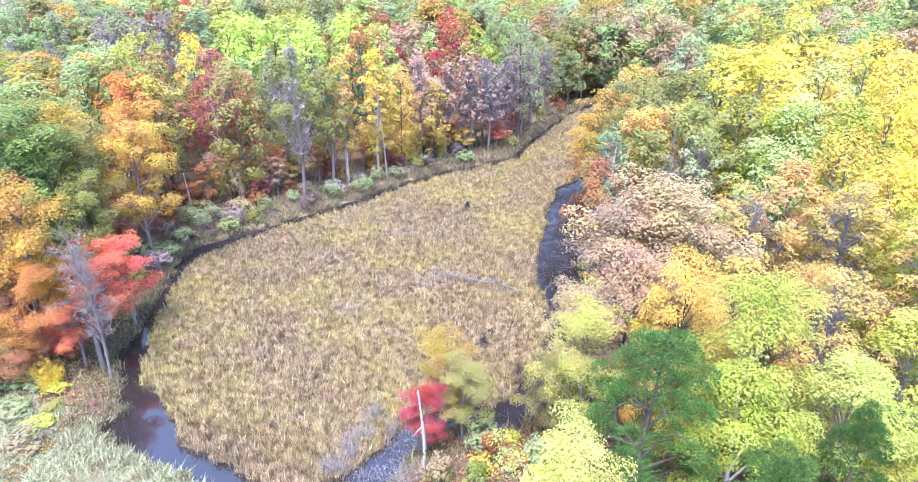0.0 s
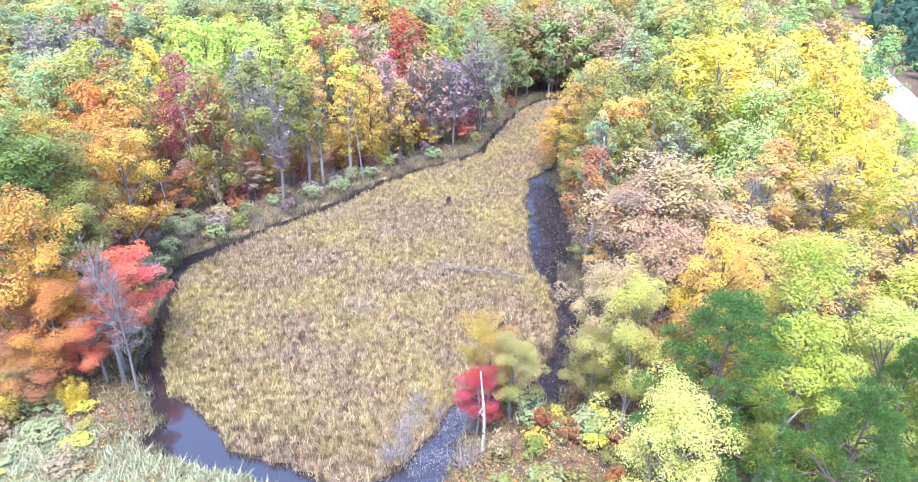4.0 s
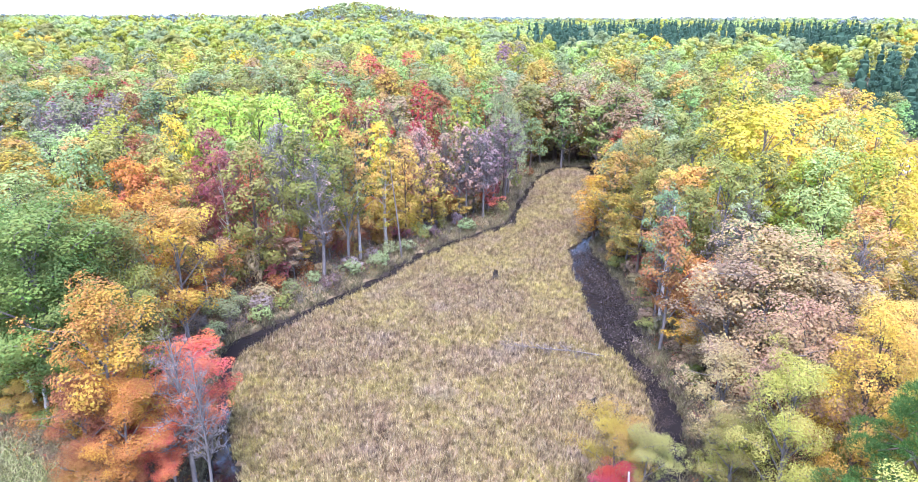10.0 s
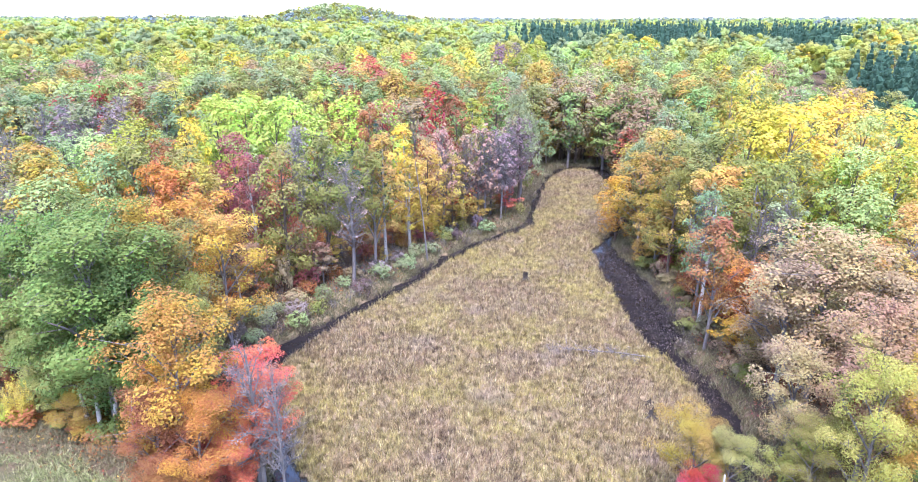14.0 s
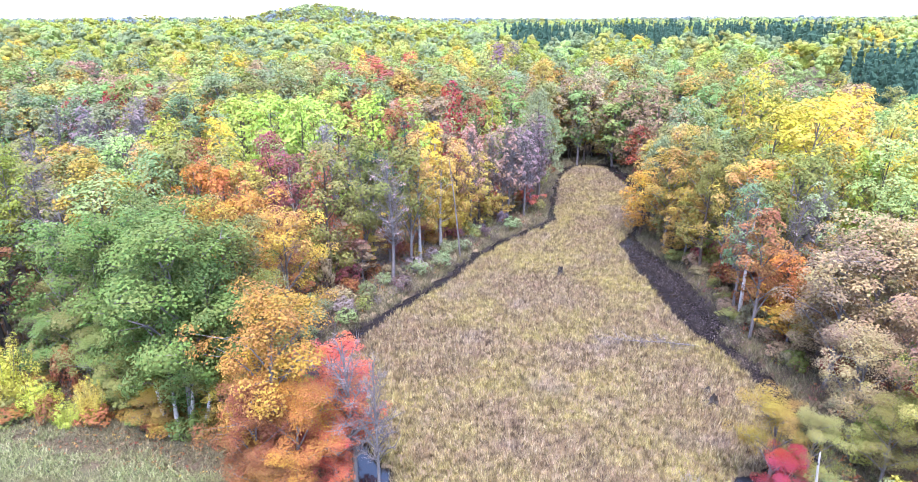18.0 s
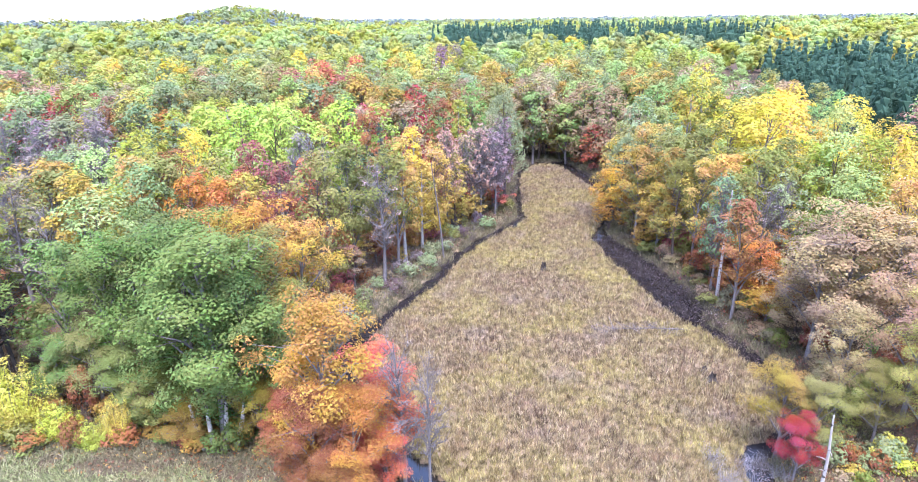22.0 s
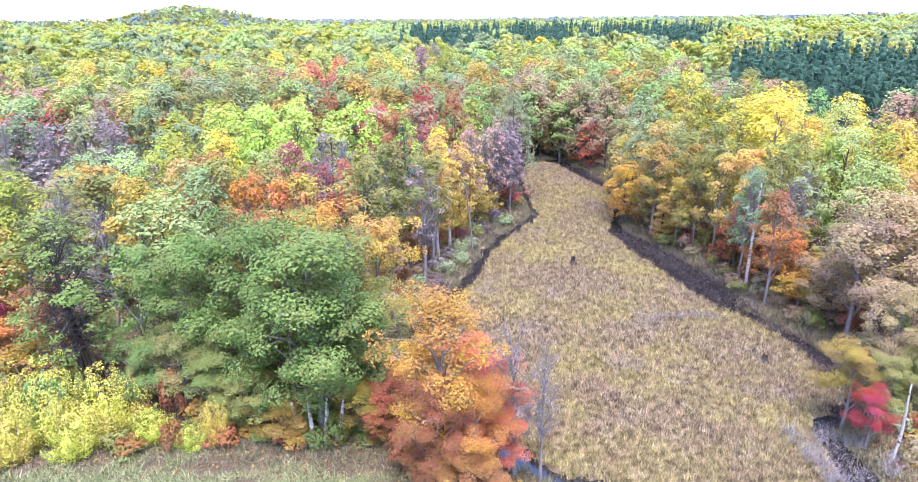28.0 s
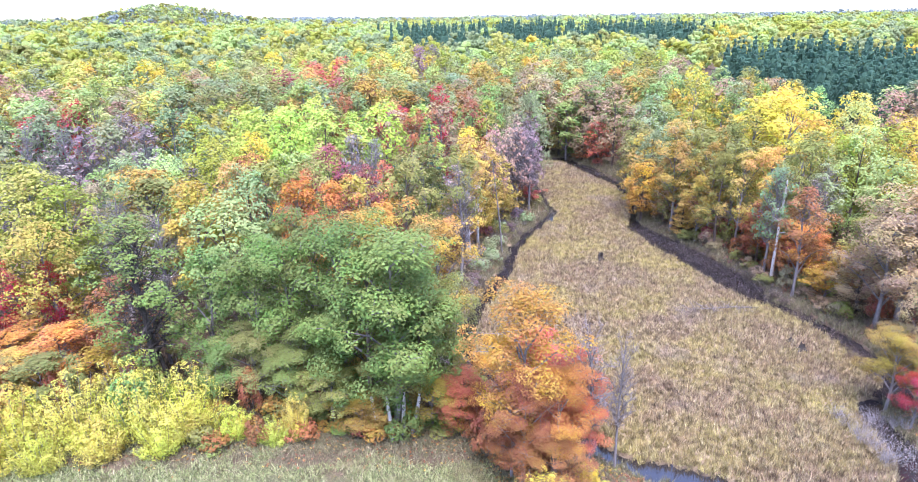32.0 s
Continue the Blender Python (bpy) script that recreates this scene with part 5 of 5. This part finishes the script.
for i in range(12):
    x = bush.uniform(1.5, 9.5)
    tree(bush, x, 49.6 - 0.2 * (x - 3) + bush.uniform(-0.9, 0.9), bush.uniform(0.6, 1.0), bush.uniform(0.7, 1.2), "greytan", "brush", "grey leafless brush round the fallen log", bark=BARK_GREY, group="log brush")
for i in range(46):
    y = bush.uniform(60, 128)
    x = np.interp(y, [60, 66, 74, 84, 88, 97, 108, 118, 126, 128], [-15.3, -11.4, -7.2, 1.2, 5.0, 7.0, 9.2, 11.7, 15.5, 19]) + bush.uniform(-1.6, 0.4)
    tree(bush, x, y, bush.uniform(0.7, 1.6), bush.uniform(0.7, 1.5), "dusk" if i % 3 else "greytan", "brush", "grey-purple leafless brush along the channel", bark=BARK_BROWN, group="channel brush")
for i in range(22):
    y = bush.uniform(96, 128)
    x = np.interp(y, [96, 104, 114, 128], [22.0, 23.2, 24.6, 24.0]) + bush.uniform(-1.0, 1.5)
    tree(bush, x, y, bush.uniform(0.7, 1.5), bush.uniform(0.8, 1.5), "dusk", "brush", "dark leafless brush at the far water", bark=BARK_DARK, group="far brush")

for i in range(64):
    y = bush.uniform(31, 51)
    x = np.interp(y, [31, 36, 42, 46, 50], [9.6, 11.6, 13.4, 13.6, 13.4]) + bush.uniform(-0.9, 1.6)
    tree(bush, x, y, bush.uniform(0.7, 1.5), bush.uniform(0.7, 1.2), "greytan" if i % 2 else "dusk", "brush", "brown leafless brush over the narrow channel", bark=BARK_BROWN, group="channel brush")

for i in range(90):
    y = bush.uniform(33, 78)
    x = np.interp(y, [34, 42, 50, 56, 62, 78], [12.8, 15.4, 15.6, 16.2, 16.2, 15.4]) + bush.uniform(-0.3, 4.0)
    if float(signed(x, y, BANK_EDGE)) > 0.5:
        tone = ("tan", "olive", "rust", "olive", "tan", "greytan")[i % 6]
        tree(bush, x, y, bush.uniform(0.7, 1.7), bush.uniform(0.7, 1.3), tone, "brush" if i % 3 else "shrub", WORDS[tone] + (" twiggy brush" if i % 3 else " leafy shrub") + " on the pond bank", bark=BARK_BROWN, lod=0 if i % 3 else 1, group="bank brush")

# ---- dead wood ----
def dead_stem(name, label, x, y, height, thick, lean, bark, stubs, seed, base=None):
    """A standing dead trunk with broken stubs."""
    r = np.random.RandomState(seed)
    root = new(name)
    root.location = (x, y, float(land(x, y)) if base is None else base)
    bend = r.randn(2) * 0.015 * height
    path = [Vector((lean[0] * t + bend[0] * math.sin(4 * t), lean[1] * t + bend[1] * math.sin(5 * t), -0.4 + (height + 0.4) * t)) for t in np.linspace(0, 1, 9)]
    v, f = tube(path, [thick * (1.15 - 0.75 * t) for t in np.linspace(0, 1, 9)], 9)
    tip = len(v)
    v.append(tuple(path[-1] + Vector((thick * 0.2, 0, thick * 1.3))))
    f3 = [(tip - 9 + j, tip - 9 + (j + 1) % 9, tip, tip) for j in range(9)]
    trunk = new("trunk", bpy.data.meshes.new("trunk"))
    trunk.data.from_pydata(v, [], [tuple(dict.fromkeys(q)) for q in f + f3])
    trunk.data.materials.append(bark)
    trunk.data.polygons.foreach_set("use_smooth", [True] * len(trunk.data.polygons))
    trunk.parent = root
    for i in range(stubs):
        at = path[0].lerp(path[-1], r.uniform(0.35, 0.95))
        k = min(range(9), key=lambda j: abs(path[j].z - at.z))
        a = r.rand() * 6.283
        out = Vector((math.cos(a), math.sin(a), r.uniform(-0.1, 0.6))) * height * r.uniform(0.06, 0.14)
        sv, sf = tube([path[k], path[k] + out * 0.5, path[k] + out + Vector((0, 0, -0.02 * height))], [thick * 0.35, thick * 0.22, thick * 0.08], 5)
        stub = new("branch_stub", mesh_of("branch_stub", sv, sf, bark, True))
        stub.parent = root
    return tagged(root, label, "dead tree", "dead wood")


dead_stem("birch_snag", "broken white birch trunk standing beside the pool", 7.2, 26.0, 6.0, 0.11, (-0.05, -0.35), BARK_PALE, 3, 1)
dead_stem("tree_snag", "tall pale dead trunk before the woods", 16.8, 53.9, 11.5, 0.17, (0.2, 0.1), BARK_PALE, 9, 2)
dead_stem("tree_snag", "thin grey dead pole among bank shrubs", -27.0, 56.9, 4.6, 0.10, (0.05, 0.0), BARK_PALE, 2, 3)
dead_stem("tree_snag", "tall grey dead trunk in the woods", 21.6, 57.5, 12.5, 0.16, (0.6, 0.2), BARK_GREY, 12, 4)
dead_stem("tree_snag", "slender grey dead trunk leaning over the bank", -9.3, 72.2, 12.0, 0.10, (-1.2, 0.4), BARK_GREY, 6, 5)
dead_stem("dead_tree", "dark bare trunk rising behind the willow bushes", -45.2, 45.2, 12.5, 0.17, (-2.2, 1.6), BARK_DARK, 14, 6)
ash = next(o for o in scene.objects if o.get("label", "").startswith("large green ash"))
for dx, dy, lx, ly in ((-1.0, -0.8, -0.9, 0.6), (-0.4, -1.0, -0.3, 0.7), (0.3, -0.9, 0.4, 0.7), (1.0, -0.7, 1.0, 0.5)):
    sv, sf = tube([Vector((dx, dy, -0.3)), Vector((dx + 0.3 * lx, dy + 0.3 * ly, 1.1)), Vector((dx + 0.6 * lx, dy + 0.6 * ly, 2.2)), Vector((dx + 0.8 * lx, dy + 0.8 * ly, 3.4))], [0.2, 0.17, 0.14, 0.09], 8)
    stem = new("stem", mesh_of("stem", sv, sf, BARK_PALE, True))
    stem.parent = ash
    stem.matrix_parent_inverse = Matrix.Rotation(-ash.rotation_euler.z, 4, "Z") @ Matrix.Diagonal((1 / ash.scale.x, 1 / ash.scale.y, 1 / ash.scale.z, 1))

def stump(label, x, y, height, thick, seed):
    """A dark rotten stump with a jagged rim and roots."""
    r = np.random.RandomState(seed)
    root = new("tree_stump")
    root.location = (x, y, 0.0)
    rings, sides = 5, 10
    v = [(math.cos(6.2832 * j / sides) * thick * (1.5 - 0.6 * min(1, 2 * i / rings)) * r.uniform(0.85, 1.15), math.sin(6.2832 * j / sides) * thick * (1.5 - 0.6 * min(1, 2 * i / rings)) * r.uniform(0.85, 1.15),
          -0.1 + height * i / (rings - 1) * (r.uniform(0.6, 1.2) if i == rings - 1 else 1)) for i in range(rings) for j in range(sides)]
    f = [(i * sides + j, i * sides + (j + 1) % sides, (i + 1) * sides + (j + 1) % sides, (i + 1) * sides + j) for i in range(rings - 1) for j in range(sides)]
    body = new("trunk", mesh_of("trunk", v, f, BARK_DARK, True))
    body.parent = root
    for j in range(4):
        a = j * 1.57 + r.rand()
        out = Vector((math.cos(a), math.sin(a), 0))
        rv, rf = tube([out * thick * 0.8 + Vector((0, 0, 0.25)), out * thick * 2 + Vector((0, 0, 0.1)), out * thick * 3.5 + Vector((0, 0, -0.1))], [thick * 0.4, thick * 0.3, thick * 0.1], 5)
        leg = new("root", mesh_of("root", rv, rf, BARK_DARK, True))
        leg.parent = root
    return tagged(root, label, "stump", "dead wood")


stump("dark rotten stump standing in the marsh grass", 1.9, 66.5, 0.9, 0.3, 1)
stump("dark broken stump among the sedge", 8.3, 39.8, 0.8, 0.28, 2)
stump("small dark stump among the sedge", 8.6, 41.4, 0.5, 0.2, 3)

log = new("fallen_log")
log.location = (6.9, 48.9, 0.0)
lv, lf = tube([Vector((-3.6, 0.9, 0.35)), Vector((-1.5, 0.3, 0.45)), Vector((1.0, 0.1, 0.36)), Vector((3.8, -0.5, 0.2))], [0.015, 0.03, 0.05, 0.07], 7)
stem = new("trunk", mesh_of("trunk", lv, lf, BARK_GREY, True))
stem.parent = log
for i in range(14):
    at = Vector((-3.5 + 0.34 * i, 0.58 - 0.06 * i, 0.45))
    a = bush.uniform(1.6, 4.6)
    out = Vector((math.cos(a), math.sin(a), bush.uniform(0.1, 0.6))) * bush.uniform(0.6, 1.5)
    bv, bf = tube([at, at + out * 0.5 + Vector((0, 0, 0.08)), at + out], [0.035, 0.022, 0.008], 4)
    twig = new("branch", mesh_of("branch", bv, bf, BARK_GREY, True))
    twig.parent = log
tagged(log, "bleached fallen tree lying in the marsh grass", "log", "dead wood")

# ---- undergrowth over the woodland floor ----
und = np.random.RandomState(77)
for colour, count, label in (("rust", 1500, "rust-coloured ferns and saplings on the forest floor"), ("olive", 1300, "olive undergrowth on the forest floor"),
                             ("tan", 1300, "dry tan undergrowth on the forest floor"), ("maroon", 600, "dark red undergrowth on the forest floor")):
    x, y = und.uniform(-64, 52, count * 3), und.uniform(18, 100, count * 3)
    good = (signed(x, y, BANK_EDGE) > 0.8) & (meadow(x, y) < 0.5) & ((y > 41) | (x > 5) | (x > -24))
    x, y = x[good][:count], y[good][:count]
    tips = np.stack([x, y, land(x, y) + und.uniform(0.1, 0.9, len(x))], 1)
    v, f = leaves(und, tips, und.uniform(0.3, 0.9, len(x)), len(x) * 22, 0.085, 0.6, 0.8)
    ob = tagged(new("undergrowth", mesh_of("undergrowth", v, f, LEAF)), label, "undergrowth", kind="stuff")
    ob.color = (*COLOURS[colour], 1)

# ---- fallen leaves in the clearing and on the near banks ----
for colour, count, label in (("rust", 14000, "fallen rust-brown leaves on the clearing grass"), ("gold", 7000, "fallen golden leaves on the clearing grass"), ("tan", 9000, "fallen tan leaves on the clearing grass")):
    x, y = und.uniform(-62, 14, count), und.uniform(18, 43, count)
    good = (signed(x, y, BANK_EDGE) > 0.6) & ((y > 34.0 + 0.26 * (-30 - x) + und.randn(count)) | (x > -24))
    x, y = x[good], y[good]
    tips = np.stack([x, y, land(x, y) + 0.1], 1)
    v, f = leaves(und, tips, np.full(len(x), 0.12), len(x) * 2, 0.075, 0.3, 1.2)
    ob = tagged(new("fallen_leaves", mesh_of("fallen_leaves", v, f, LEAF)), label, "leaves", kind="stuff")
    ob.color = (*COLOURS[colour], 1)

# ---- brown brush, saplings and sprouts on the near bank ----
for i in range(40):
    x, y = bush.uniform(8.0, 15.0), bush.uniform(17.5, 32)
    if float(signed(x, y, BANK_EDGE)) > 0.6:
        colour = ("olive", "tan", "rust", "olive", "willow", "greygreen")[bush.randint(6)]
        tree(bush, x, y, bush.uniform(0.7, 2.0), bush.uniform(0.6, 1.2), colour, "shrub", "low " + WORDS[colour] + " scrub on the near bank", lod=2, group="bank scrub")
for i in range(42):
    x, y = bush.uniform(-27, -15.5), bush.uniform(18.5, 28)
    if float(signed(x, y, BANK_EDGE)) > 0.5:
        colour = ("olive", "greygreen", "willow", "tan", "greygreen")[bush.randint(5)]
        tree(bush, x, y, bush.uniform(0.5, 1.3), bush.uniform(0.6, 1.2), colour, "shrub", "low " + WORDS[colour] + " scrub beside the stream", lod=2, group="stream scrub")
